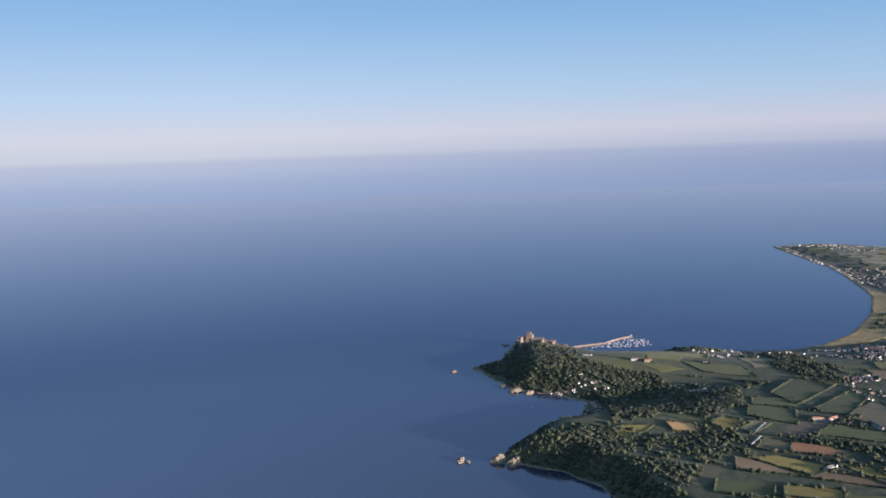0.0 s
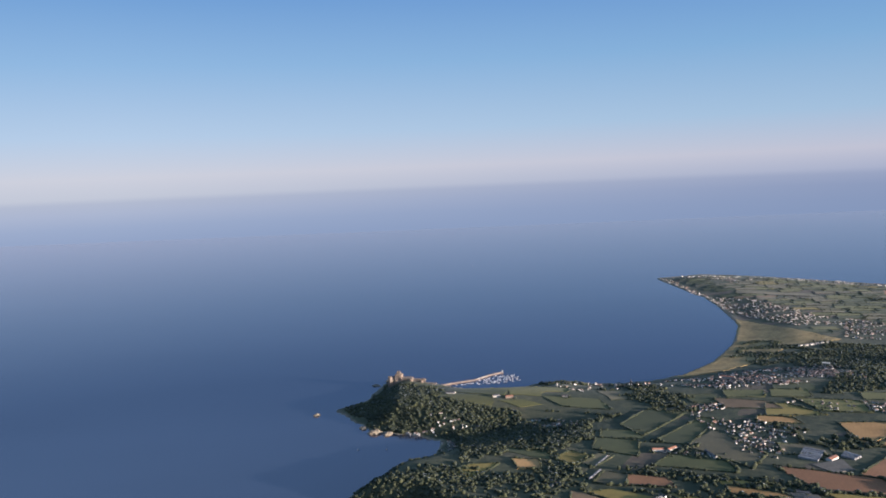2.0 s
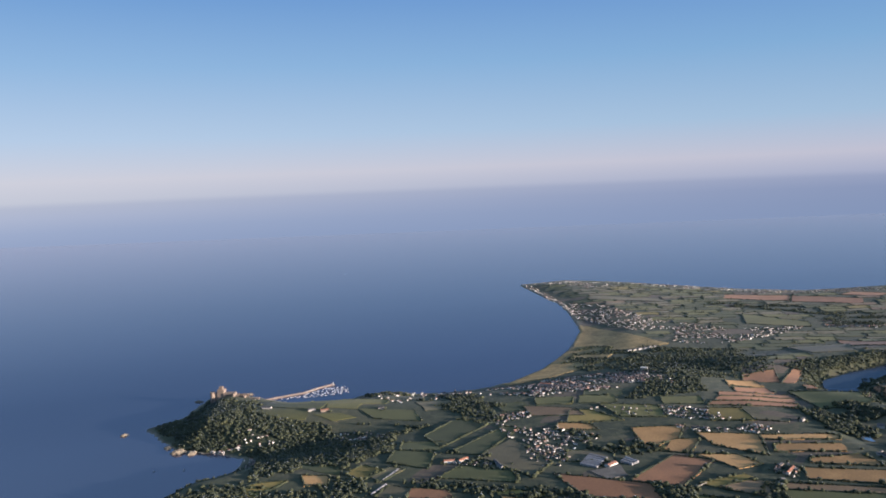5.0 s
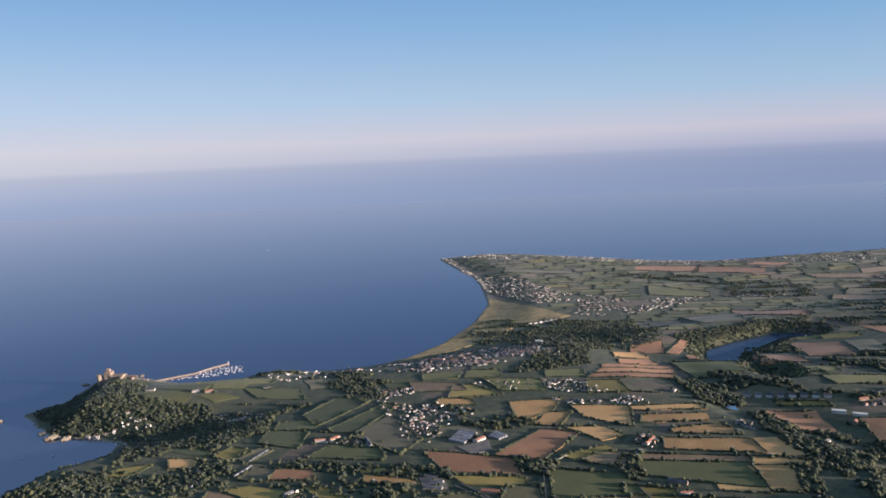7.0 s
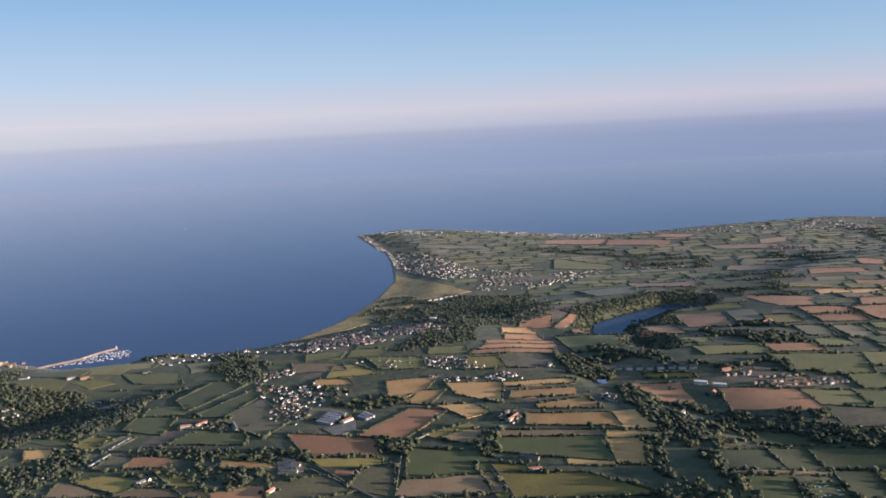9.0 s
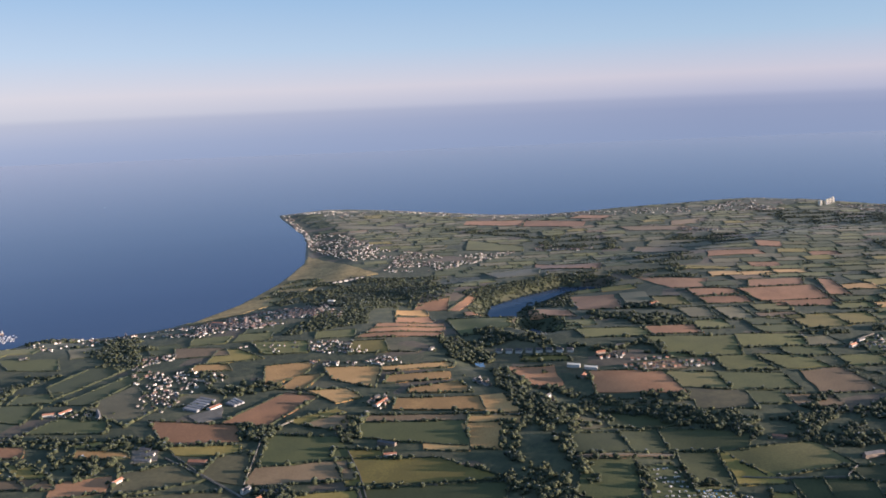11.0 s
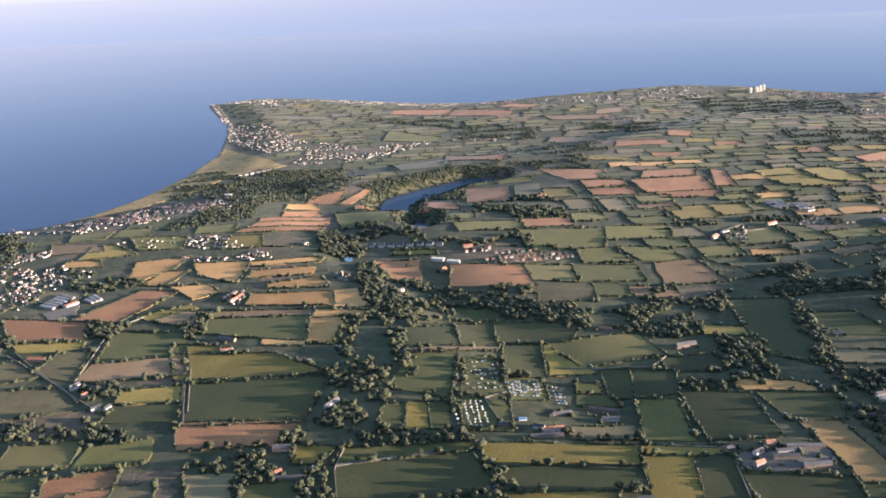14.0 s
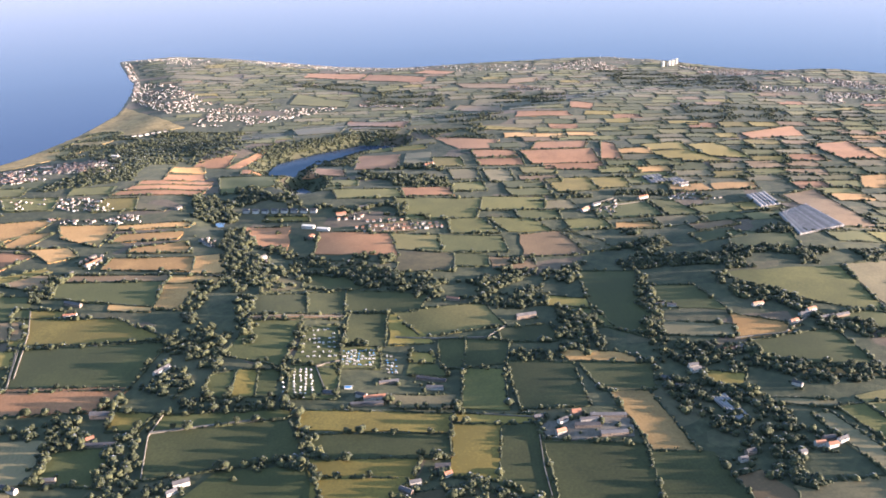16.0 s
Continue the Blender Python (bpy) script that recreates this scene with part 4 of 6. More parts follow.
wood(1, (9, 1036), (49, 1076), (151, 988), (149, 946), (37, 956))
wood(1, (110, 919), (207, 926), (196, 863), (112, 816))
wood(1, (34, 754), (101, 797), (112, 749), (155, 754), (143, 727))
wood(0.9, (9, 1136), (27, 1156), (78, 1076), (39, 1022))
wood(1, (3, 772), (36, 772), (77, 793), (94, 716), (53, 710))
wood(1, (33, 723), (105, 718), (170, 678), (134, 622), (96, 660))
wood(0.8, (90, 863), (164, 905), (155, 825), (110, 792))
wood(1, (-35, 1085), (-4, 1161), (27, 1032), (13, 1000), (-25, 1049))
wood(1, (8, 1196), (38, 1144), (65, 1089), (27, 1032))
wood(1, (62, 1129), (85, 1133), (99, 1086), (68, 1053))
wood(1, (615, 1242), (720, 1268), (830, 1221), (817, 1055), (743, 1027), (648, 1036), (613, 1169))
wood(1, (615, 1035), (678, 1029), (655, 951), (569, 939), (550, 949))
wood(1, (126, 988), (184, 980), (203, 895), (166, 900), (127, 929))
wood(1, (27, 1042), (124, 999), (123, 964), (71, 1003), (55, 944), (13, 990), (-33, 1092))
wood(1, (-2, 1227), (18, 1244), (60, 1145), (98, 1047), (31, 1053))
wood(0.7, (193, 939), (256, 931), (252, 848), (208, 821))
wood(0.8, (50, 771), (109, 785), (161, 734), (148, 699), (53, 753))
wood(0.7, (305, 742), (341, 734), (348, 704), (308, 714))
wood(0.3, (313, 1155), (376, 1064), (401, 972), (380, 927), (345, 992))
wood(1, (845, 1026), (915, 1058), (999, 1084), (1050, 1062), (1060, 1085), (1000, 1110), (905, 1085), (835, 1050))

wood(0.9, (236, 1162), (262, 1152), (300, 1140), (302, 1104), (244, 1108))
wood(0.85, (771, 628), (788, 607), (800, 578), (833, 553), (845, 514), (867, 515), (872, 487), (848, 464), (831, 487), (811, 514), (797, 542), (776, 569), (760, 595))
wood(0.8, (398, 514), (418, 522), (440, 509), (462, 493), (467, 468), (400, 497))
wood(0.8, (470, 504), (480, 493), (488, 476), (500, 466), (496, 454), (474, 464))
wood(0.8, (464, 550), (475, 555), (493, 551), (501, 541), (488, 531), (473, 532))
wood(0.75, (468, 666), (477, 667), (490, 667), (489, 652), (476, 629), (471, 643))
wood(0.8, (752, 248), (763, 246), (776, 234), (788, 221), (797, 208), (794, 199), (767, 211), (754, 231))
wood(0.7, (724, 849), (782, 864), (803, 810), (801, 771), (762, 779), (733, 736), (709, 742), (717, 796))
wood(0.6, (827, 751), (865, 715), (916, 709), (932, 650), (892, 678), (838, 711))
wood(0.7, (776, 697), (777, 661), (751, 582), (752, 544), (720, 537), (724, 579), (748, 642))
# trees down to the water on the wooded northern shore
rim = np.array([(-60, 600), (330, 1110)], float)
rim = rim[0] + rng.random((16000, 2)) * (rim[1] - rim[0])
rim_gap = inside_distance(rim[:, 0], rim[:, 1], COAST_NORTH + COAST_SOUTH)
rim = rim[(rim_gap > 4) & (rim_gap < 30) & ((rim[:, 0] > 2) | (rim[:, 1] < 985))][:2100]
for clearing in CLEAR:
    rim = rim[inside_distance(rim[:, 0], rim[:, 1], clearing) < 2]
tree_mass("shore_trees", rim, rng.uniform(1.8, 4.4, len(rim)), "dark green trees covering the steep shore", 4)

# orchard in rows
rows_of = [Vector(p) for p in ((1029, 564), (1045, 571), (1054, 502), (1027, 502))]
orchard = [tuple(rows_of[0].lerp(rows_of[1], (i + 0.5) / 7).lerp(rows_of[3].lerp(rows_of[2], (i + 0.5) / 7), (j + 0.5) / 26)) for i in range(7) for j in range(26)]
tree_mass("orchard", orchard, rng.uniform(1.5, 2.2, len(orchard)), "orchard of small trees in straight rows", 3)
# bushes on the dunes
dune = np.array([(440, 1150), (770, 1600)], float)
dune = dune[0] + rng.random((2600, 2)) * (dune[1] - dune[0])
dune = [tuple(p) for p in dune if any(inside_distance(p[0], p[1], h) > 0 for h in DUNES) and math.sin(p[0] / 17 + 2 * math.sin(p[1] / 29)) > 0.35][:260]
tree_mass("dune_bushes", dune, rng.uniform(0.9, 2.0, len(dune)), "low dark bushes scattered over the dune grass", 2)

# trees on the banks of the reservoir
bank = np.array([(800, 800), (1070, 1100)], float)
bank = bank[0] + rng.random((9000, 2)) * (bank[1] - bank[0])
bank_gap = np.maximum(inside_distance(bank[:, 0], bank[:, 1], LAKE), inside_distance(bank[:, 0], bank[:, 1], POND))
bank = bank[(bank_gap > -27) & (bank_gap < -1.6)][:1000]
tree_mass("bank_trees", bank, rng.uniform(2.4, 4.6, len(bank)), "dark green trees crowding the reservoir bank", 4)

# ---- buildings ----


def prism(length, width, wall, ridge, material):
    """House walls with gables, along x."""
    a, b = length / 2, width / 2
    v = [(-a, -b, -0.6), (a, -b, -0.6), (a, b, -0.6), (-a, b, -0.6), (-a, -b, wall), (a, -b, wall), (a, b, wall), (-a, b, wall), (-a, 0, wall + ridge), (a, 0, wall + ridge)]
    return mesh_of("wall", v, [(0, 1, 5, 4), (2, 3, 7, 6), (1, 2, 6, 9, 5), (3, 0, 4, 8, 7), (4, 5, 9, 8), (6, 7, 8, 9)], [material])


def roof_mesh(length, width, wall, ridge, material, eave=0.12, thick=0.09):
    """Two pitched slabs that meet at the ridge, with eaves."""
    a, b = length / 2 + eave, width / 2 + eave
    low = wall - eave * ridge / (width / 2)
    out = [(-a, -b, low), (a, -b, low), (a, 0, wall + ridge), (-a, 0, wall + ridge), (a, b, low), (-a, b, low)]
    v = [(x, y, z + 0.02) for x, y, z in out] + [(x, y, z + thick + 0.02) for x, y, z in out]
    f = [(6, 7, 8, 9), (9, 8, 10, 11), (3, 2, 1, 0), (5, 4, 2, 3), (0, 1, 7, 6), (4, 5, 11, 10), (1, 2, 8, 7), (2, 4, 10, 8), (3, 0, 6, 9), (5, 3, 9, 11)]
    return mesh_of("roof", v, f, [material])


def house_kind(length, width, wall, ridge, wall_mat, roof_mat, label, wing=False, chimneys=1, bays=3, storeys=2):
    """A house with walls, roof, chimneys, door and windows, to be copied."""
    house = new("house")
    walls = part("wall", prism(length, width, wall, ridge, wall_mat), house)
    slates = part("roof", roof_mesh(length, width, wall, ridge, roof_mat), house, "slate roof" if roof_mat == SLATE else "clay tile roof")
    for k in range(chimneys):
        x = (length / 2 - 0.25) * (1 if k == 0 else -1)
        part("chimney", box((x - 0.14, -0.16, wall + ridge - 0.3), (x + 0.14, 0.16, wall + ridge + 0.38), wall_mat), slates)
    pane = box((-0.17, -0.02, -0.22), (0.17, 0.03, 0.22), DARKPANE)
    for face in (-1, 1):
        for k in range(bays):
            for s in range(storeys):
                x, z = (k + 0.5) / bays * length - length / 2, 0.42 + s * (wall - 0.45) / max(1, storeys - 1) * 0.85
                if face == -1 and s == 0 and k == bays // 2:
                    continue
                if (k + s) % 2 == 0 and k != 1 and (face == -1 or k == 0):
                    part("window", pane, walls, m=pose(x, face * (width / 2 + 0.005), z, 0, 0, 0 if face == -1 else 180))
    part("door", box((-0.15, -0.03, 0), (0.15, 0.02, 0.55), PAINT), walls, m=pose((bays // 2 + 0.5) / bays * length - length / 2, -width / 2, 0))
    if wing:
        part("wing", prism(length * 0.5, width * 0.8, wall * 0.8, ridge * 0.7, wall_mat), house, m=pose(length * 0.2, width * 0.75, 0, 0, 0, 90))
        part("wing_roof", roof_mesh(length * 0.5, width * 0.8, wall * 0.8, ridge * 0.7, roof_mat), house, m=pose(length * 0.2, width * 0.75, 0, 0, 0, 90))
    return tagged(house, label, "house", "village houses")


KINDS = [
    house_kind(3.2, 2.1, 1.35, 0.95, RENDERED, SLATE, "white-rendered detached house with a slate roof", chimneys=2),
    house_kind(2.7, 2.2, 1.25, 0.9, RENDERED, CLAY, "cream-rendered house with an orange clay tile roof"),
    house_kind(4.4, 2.1, 1.4, 0.95, RENDERED, SLATE, "long white-rendered farmhouse with a slate roof", wing=True, chimneys=2, bays=4),
    house_kind(3.4, 2.2, 1.45, 1.0, STONE, SLATE, "granite stone house with a slate roof", chimneys=2),
    house_kind(3.0, 2.6, 0.85, 0.85, RENDERED, CLAY, "pale bungalow with a low clay tile roof", storeys=1),
    house_kind(4.0, 2.4, 1.3, 0.9, RENDERED, SLATE, "white-rendered house with a side wing and slate roof", wing=True),
]
USED = set()


def put_house(kind, x, y, turn, scale=0.74):
    m = pose(x, y, ground_z(x, y) + 0.5, 0, 0, turn) @ Matrix.Scale(scale, 4)
    if kind in USED:
        made = copy_thing(KINDS[kind], m)
        made.matrix_basis = m
        return made
    USED.add(kind)
    KINDS[kind].matrix_basis = m
    return KINDS[kind]


GARDENS = []


def hamlet(count, *poly):
    """Houses one by one, loosely along the cluster's main line, with garden trees."""
    if np.mean(poly, axis=0)[1] > 800:
        return town(int(count * 0.9), *poly)
    TAKEN.append(list(poly))
    p = np.array(poly, float)
    ax = np.linalg.svd(p - p.mean(0))[2][0]
    turn = math.degrees(math.atan2(ax[1], ax[0]))
    for x, y in scatter(poly, int(count * 1.25), 3.3):
        put_house(int(rng.choice([0, 0, 1, 2, 3, 4, 5])), x, y, turn + rng.normal(0, 9) + rng.choice([0, 0, 90, 180]))
    for x, y in scatter([tuple(q) for q in p.mean(0) + (p - p.mean(0)) * 1.35], int(count * 1.5)):
        GARDENS.append((x, y, rng.uniform(2.0, 4.6)))


def town(count, *poly):
    """Distant streets: many small gabled houses in one mesh, with trees between."""
    TAKEN.append(list(poly))
    count = int(count * 2.3)
    p = np.array(poly, float)
    ax = np.linalg.svd(p - p.mean(0))[2][0]
    base = math.atan2(ax[1], ax[0])
    lo, hi = p.min(0), p.max(0)
    q = lo + rng.random((count * 30 + 100, 2)) * (hi - lo)
    q = q[inside_distance(q[:, 0], q[:, 1], list(poly)) > -3]
    # loose bent streets with gaps between
    bend = q[:, 0] * -math.sin(base) + q[:, 1] * math.cos(base) + 5 * np.sin(q[:, 0] / 23) + 4 * np.sin(q[:, 1] / 17)
    gap = np.sin(q[:, 0] / 19 + 2 * np.sin(q[:, 1] / 27)) + np.sin(q[:, 1] / 13 + q[:, 0] / 37)
    q = q[(np.abs(bend % 13 - 6.5) < 4.5) & (gap > -0.9)]
    q = q[lie(q[:, 0], q[:, 1]) > 0.4][:count]
    verts, faces, slots = [], [], []
    for x, y in q:
        t = base + rng.normal(0, 0.35) + rng.choice([0, math.pi / 2])
        a, b, h, r = rng.uniform(0.9, 2.0) * rng.choice([1, 1, 1, 1.6]), rng.uniform(0.7, 1.1), rng.uniform(0.9, 1.7), rng.uniform(0.5, 0.9)
        a, b, h, r = (q * (0.74 if y > 1350 else 0.88) for q in (a, b, h, r))
        z = ground_z(x, y)
        local = np.array([(-a, -b, -0.5), (a, -b, -0.5), (a, b, -0.5), (-a, b, -0.5), (-a, -b, h), (a, -b, h), (a, b, h), (-a, b, h), (-a, 0, h + r), (a, 0, h + r)])
        spin = np.array([[math.cos(t), -math.sin(t), 0], [math.sin(t), math.cos(t), 0], [0, 0, 1]])
        k = sum(len(v) for v in verts)
        verts.append(local @ spin.T + [x, y, z])
        eave = np.array([(-a - 0.1, -b - 0.15, h - 0.1), (a + 0.1, -b - 0.15, h - 0.1), (a + 0.1, 0, h + r + 0.06), (-a - 0.1, 0, h + r + 0.06), (a + 0.1, b + 0.15, h - 0.1), (-a - 0.1, b + 0.15, h - 0.1)])
        verts.append(eave @ spin.T + [x, y, z])
        faces += [tuple(k + i for i in f) for f in ((0, 1, 5, 4), (2, 3, 7, 6), (1, 2, 6, 9, 5), (3, 0, 4, 8, 7))]
        faces += [tuple(k + 10 + i for i in f) for f in ((0, 1, 2, 3), (3, 2, 4, 5))]
        slots += [0, 0, 0, 0, 1, 1]
        if rng.random() < 0.9:
            GARDENS.append((x + rng.normal(0, 4), y + rng.normal(0, 4), rng.uniform(1.5, 3.2)))
    if verts:
        tagged(new("town_houses", mesh_of("town_houses", np.concatenate(verts), faces, [TOWN_WALL, TOWN_ROOF], slots)), "distant town streets of white and cream gabled houses", "houses", kind="stuff")


town(170, (506, 1012), (496, 1150), (539, 1155), (643, 1123), (647, 1056), (544, 997))
hamlet(60, (546, 844), (587, 898), (608, 881), (646, 798), (650, 777), (574, 815))
town(130, (780, 1319), (869, 1498), (917, 1418), (878, 1290))
town(60, (878, 1290), (955, 1402), (1059, 1383), (1005, 1350))
town(190, (711, 1644), (740, 1851), (800, 1789), (846, 1491), (847, 1431), (760, 1460))
town(90, (735, 2241), (751, 2170), (740, 1851), (715, 1655), (737, 2030))
town(60, (756, 2256), (896, 2220), (948, 2082), (871, 2035))
town(220, (960, 2157), (1092, 2077), (1223, 1904), (1449, 1717), (1427, 1670), (1188, 1792))
hamlet(5, (836, 698), (874, 698), (860, 676), (838, 684))
town(170, (1615, 1597), (1819, 1687), (1792, 1483))
town(260, (1948, 1492), (2058, 1364), (2001, 1163), (1925, 1367))
town(110, (1902, 1023), (1945, 1002), (1982, 947), (1913, 925), (1838, 951))
town(70, (1446, 1414), (1472, 1400), (1501, 1346), (1439, 1365))
town(70, (1115, 1417), (1202, 1338), (1173, 1325), (1097, 1364))
town(14, (1939, 1809), (1937, 1587), (1883, 1539), (1799, 1608))
hamlet(14, (1097, 600), (1140, 624), (1140, 608), (1104, 577))
hamlet(4, (736, 621), (748, 618), (746, 609), (734, 611))
hamlet(7, (697, 706), (714, 691), (710, 664), (697, 684))
hamlet(6, (577, 682), (611, 684), (605, 667), (581, 657))
town(14, (1186, 627), (1228, 620), (1264, 576), (1210, 598))
town(30, (570, 1073), (638, 1030), (629, 982), (564, 1007))
hamlet(16, (389, 932), (422, 936), (423, 912), (397, 872))
hamlet(26, (400, 870), (438, 850), (472, 833), (431, 794), (398, 810))
hamlet(10, (304, 791), (325, 792), (351, 762), (312, 774))
hamlet(12, (223, 922), (254, 901), (250, 877), (211, 879))
hamlet(9, (245, 1160), (298, 1059), (285, 1035), (264, 1038))
town(14, (271, 1173), (378, 1128), (382, 1034), (287, 1132))
hamlet(3, (263, 677), (282, 672), (280, 661), (264, 668))
hamlet(6, (589, 690), (611, 696), (603, 674), (585, 664))
hamlet(8, (397, 801), (417, 772), (404, 761), (384, 779))
hamlet(6, (187, 734), (202, 725), (202, 714), (185, 721))
hamlet(14, (57, 948), (95, 990), (136, 943), (84, 926))
hamlet(9, (90, 928), (110, 901), (106, 826), (92, 875))
hamlet(10, (189, 942), (209, 942), (245, 913), (212, 903))
hamlet(6, (42, 968), (71, 932), (70, 944), (42, 965))
town(120, (386, 1048), (426, 1142), (495, 1059), (518, 1014), (457, 997))
town(70, (492, 1037), (567, 1031), (625, 1072), (597, 1010), (515, 996))
town(26, (249, 1155), (294, 1138), (378, 1128), (382, 1043), (298, 1050))
hamlet(14, (483, 937), (535, 917), (582, 912), (596, 863), (544, 869))
hamlet(8, (-26, 1101), (4, 1048), (5, 1035), (-25, 1068))
hamlet(30, (376, 937), (413, 935), (407, 869), (422, 784), (410, 735), (390, 740), (379, 836))
town(140, (2012, 1174), (2087, 1032), (2030, 986), (1964, 1114))
town(60, (1449, 1717), (1652, 1660), (1628, 1591), (1420, 1654))
town(60, (1819, 1165), (1929, 1053), (1883, 1025), (1780, 1108))
hamlet(8, (387, 938), (420, 932), (412, 879), (380, 884))
hamlet(14, (392, 920), (445, 865), (477, 795), (419, 802))

# the village street beside the school, house by house
for start, end, many in (((852, 642), (928, 621), 15), ((848, 655), (925, 633), 14), ((864, 669), (898, 657), 6), ((839, 686), (863, 685), 4)):
    start, end = Vector(start), Vector(end)
    street = math.degrees(math.atan2((end - start).y, (end - start).x))
    for k in range(many):
        spot = start.lerp(end, k / (many - 1))
        put_house([1, 4, 0, 1, 5, 4, 3][k % 7], spot.x + rng.normal(0, 0.8), spot.y + rng.normal(0, 0.8), street + rng.normal(0, 8) + (90 if k % 4 == 2 else 0), 1.0)

# ---- the other fields between the ones set out above ----
TAKEN += [LAKE, POND, MILL, [(694, 328), (806, 328), (806, 462), (698, 462)]]
coarse = inside_distance(gx[::4, ::4], gy[::4, ::4], COAST_NORTH + COAST_SOUTH)


def shore_gap(x, y):
    return coarse[np.clip(((y + 560) / STEP / 4).astype(int), 0, coarse.shape[0] - 1), np.clip(((x + 160) / STEP / 4).astype(int), 0, coarse.shape[1] - 1)]


BOXES = np.array([(min(c[0] for c in q) - 3, min(c[1] for c in q) - 3, max(c[0] for c in q) + 3, max(c[1] for c in q) + 3) for q in TAKEN])
for gu in range(-40, 90):
    for gv in range(-6, 75):
        wide_cell, deep_cell = 46.0, 31.0
        turn = -0.36 + 0.10 * math.sin(gu / 9) + 0.08 * math.sin(gv / 7)
        px, py = 100 + gu * wide_cell, 180 + gv * deep_cell
        px, py = px + (gv % 2) * 17 + rng.uniform(-5, 5), py - 0.36 * (px - 600) + rng.uniform(-4, 4)
        if not (60 < px < 2350 and 170 < py < 2250):
            continue
        half_w, half_d = wide_cell / 2 - rng.uniform(1, 3.5), deep_cell / 2 - rng.uniform(0.8, 2.5)
        corners = tuple((px + math.cos(turn) * u * half_w - math.sin(turn) * v * half_d + rng.uniform(-2, 2), py + math.sin(turn) * u * half_w + math.cos(turn) * v * half_d + rng.uniform(-2, 2)) for u, v in ((-1, -1), (1, -1), (1, 1), (-1, 1)))
        test = np.array(corners + ((px, py), ((corners[0][0] + corners[1][0]) / 2, (corners[0][1] + corners[1][1]) / 2), ((corners[2][0] + corners[3][0]) / 2, (corners[2][1] + corners[3][1]) / 2)))
        if shore_gap(test[:, 0], test[:, 1]).min() < (26 if py < 1150 else 14):
            continue
        lo, hi = test.min(0), test.max(0)
        near_polys = [TAKEN[k] for k in np.where((BOXES[:, 0] < hi[0]) & (BOXES[:, 2] > lo[0]) & (BOXES[:, 1] < hi[1]) & (BOXES[:, 3] > lo[1]))[0]]
        hits = sum(float((inside_distance(test[:, 0], test[:, 1], q) > -1.0).sum()) for q in near_polys)
        roll = rng.random()
        if hits > 1 or roll < 0.05:
            continue
        # mostly dark green on the near right, where the crop choice stands for shade
        odds = [0.52, 0.18, 0.16, 0.06, 0.04, 0.02, 0.02, 0.0] if px > 880 and py < 560 else [0.22, 0.2, 0.18, 0.12, 0.09, 0.07, 0.06, 0.06] if py < 1000 else [0.34, 0.27, 0.25, 0.05, 0.02, 0.0, 0.06, 0.01]
        crop = str(rng.choice(["green", "grass", "olive", "pale", "yellow", "ochre", "brown", "red"], p=odds))
        field(crop, *corners, joined=py > 900)

for crop, plots in FAR_FIELDS.items():
    v, f = join([q[:2] for q in plots])
    tagged(new("distant_fields", mesh_of("distant_fields", v, f, [CROPS[crop]], uvs=np.concatenate([q[2] for q in plots]))), "distant " + WORDS[crop].replace("field", "fields"), "field", kind="stuff")

# the hedges round the near fields one by one, the rest together
HEDGES.sort(key=lambda h: np.sum((h[0].mean(0)[:2] - (670, 400)) ** 2))
for v, f in HEDGES[:270]:
    tagged(new("hedge", mesh_of("hedge", v, f, [HEDGE], flat=False)), "dark green field hedge of lumpy uneven bushes", "hedge", "field hedges")
tagged(new("distant_hedges", mesh_of("distant_hedges", *join(HEDGES[270:]), [HEDGE], flat=False)), "distant dark green hedges between small fields", "hedge", kind="stuff")

# the trees that stand in the hedges: those round the near fields one by one, the rest together
HEDGE_TREES.sort(key=lambda q: (q[0] - 670) ** 2 + (q[1] - 345) ** 2)
for q in HEDGE_TREES[:290]:
    tree_thing(*q)
if HEDGE_TREES[290:]:
    tree_mass("hedgerow_trees", [q[:2] for q in HEDGE_TREES[290:]], [q[2] for q in HEDGE_TREES[290:]], "single broad-leaved trees along distant field hedges", 2)

# ---- farm and village buildings that stand out ----


def barn(x, y, length, width, wall, ridge, turn, wall_mat, roof_mat, label, name="barn", bays=4):
    """A long gabled building with door openings and skylight strips."""
    thing = new(name)
    thing.matrix_basis = pose(x, y, ground_z(x, y) + 0.5, 0, 0, turn)
    walls = part("wall", prism(length, width, wall, ridge, wall_mat), thing)
    part("roof", roof_mesh(length, width, wall, ridge, roof_mat), thing)
    pane = box((-0.22, -0.02, -0.25), (0.22, 0.04, 0.25), DARKPANE)
    for k in range(bays):
        for side in (-1, 1):
            part("window", pane, walls, m=pose((k + 0.5) / bays * length - length / 2, side * (width / 2 + 0.01), wall * 0.55, 0, 0, 0 if side == -1 else 180))
    if name in ("barn", "house"):
        for _ in range(4):
            a = rng.uniform(0, 2 * math.pi)
            GARDENS.append((x + (length * 0.5 + 2.5) * math.cos(a), y + (width + 2.5) * math.sin(a), rng.uniform(2.2, 4.8)))
    return tagged(thing, label, "house" if name == "house" else "building")


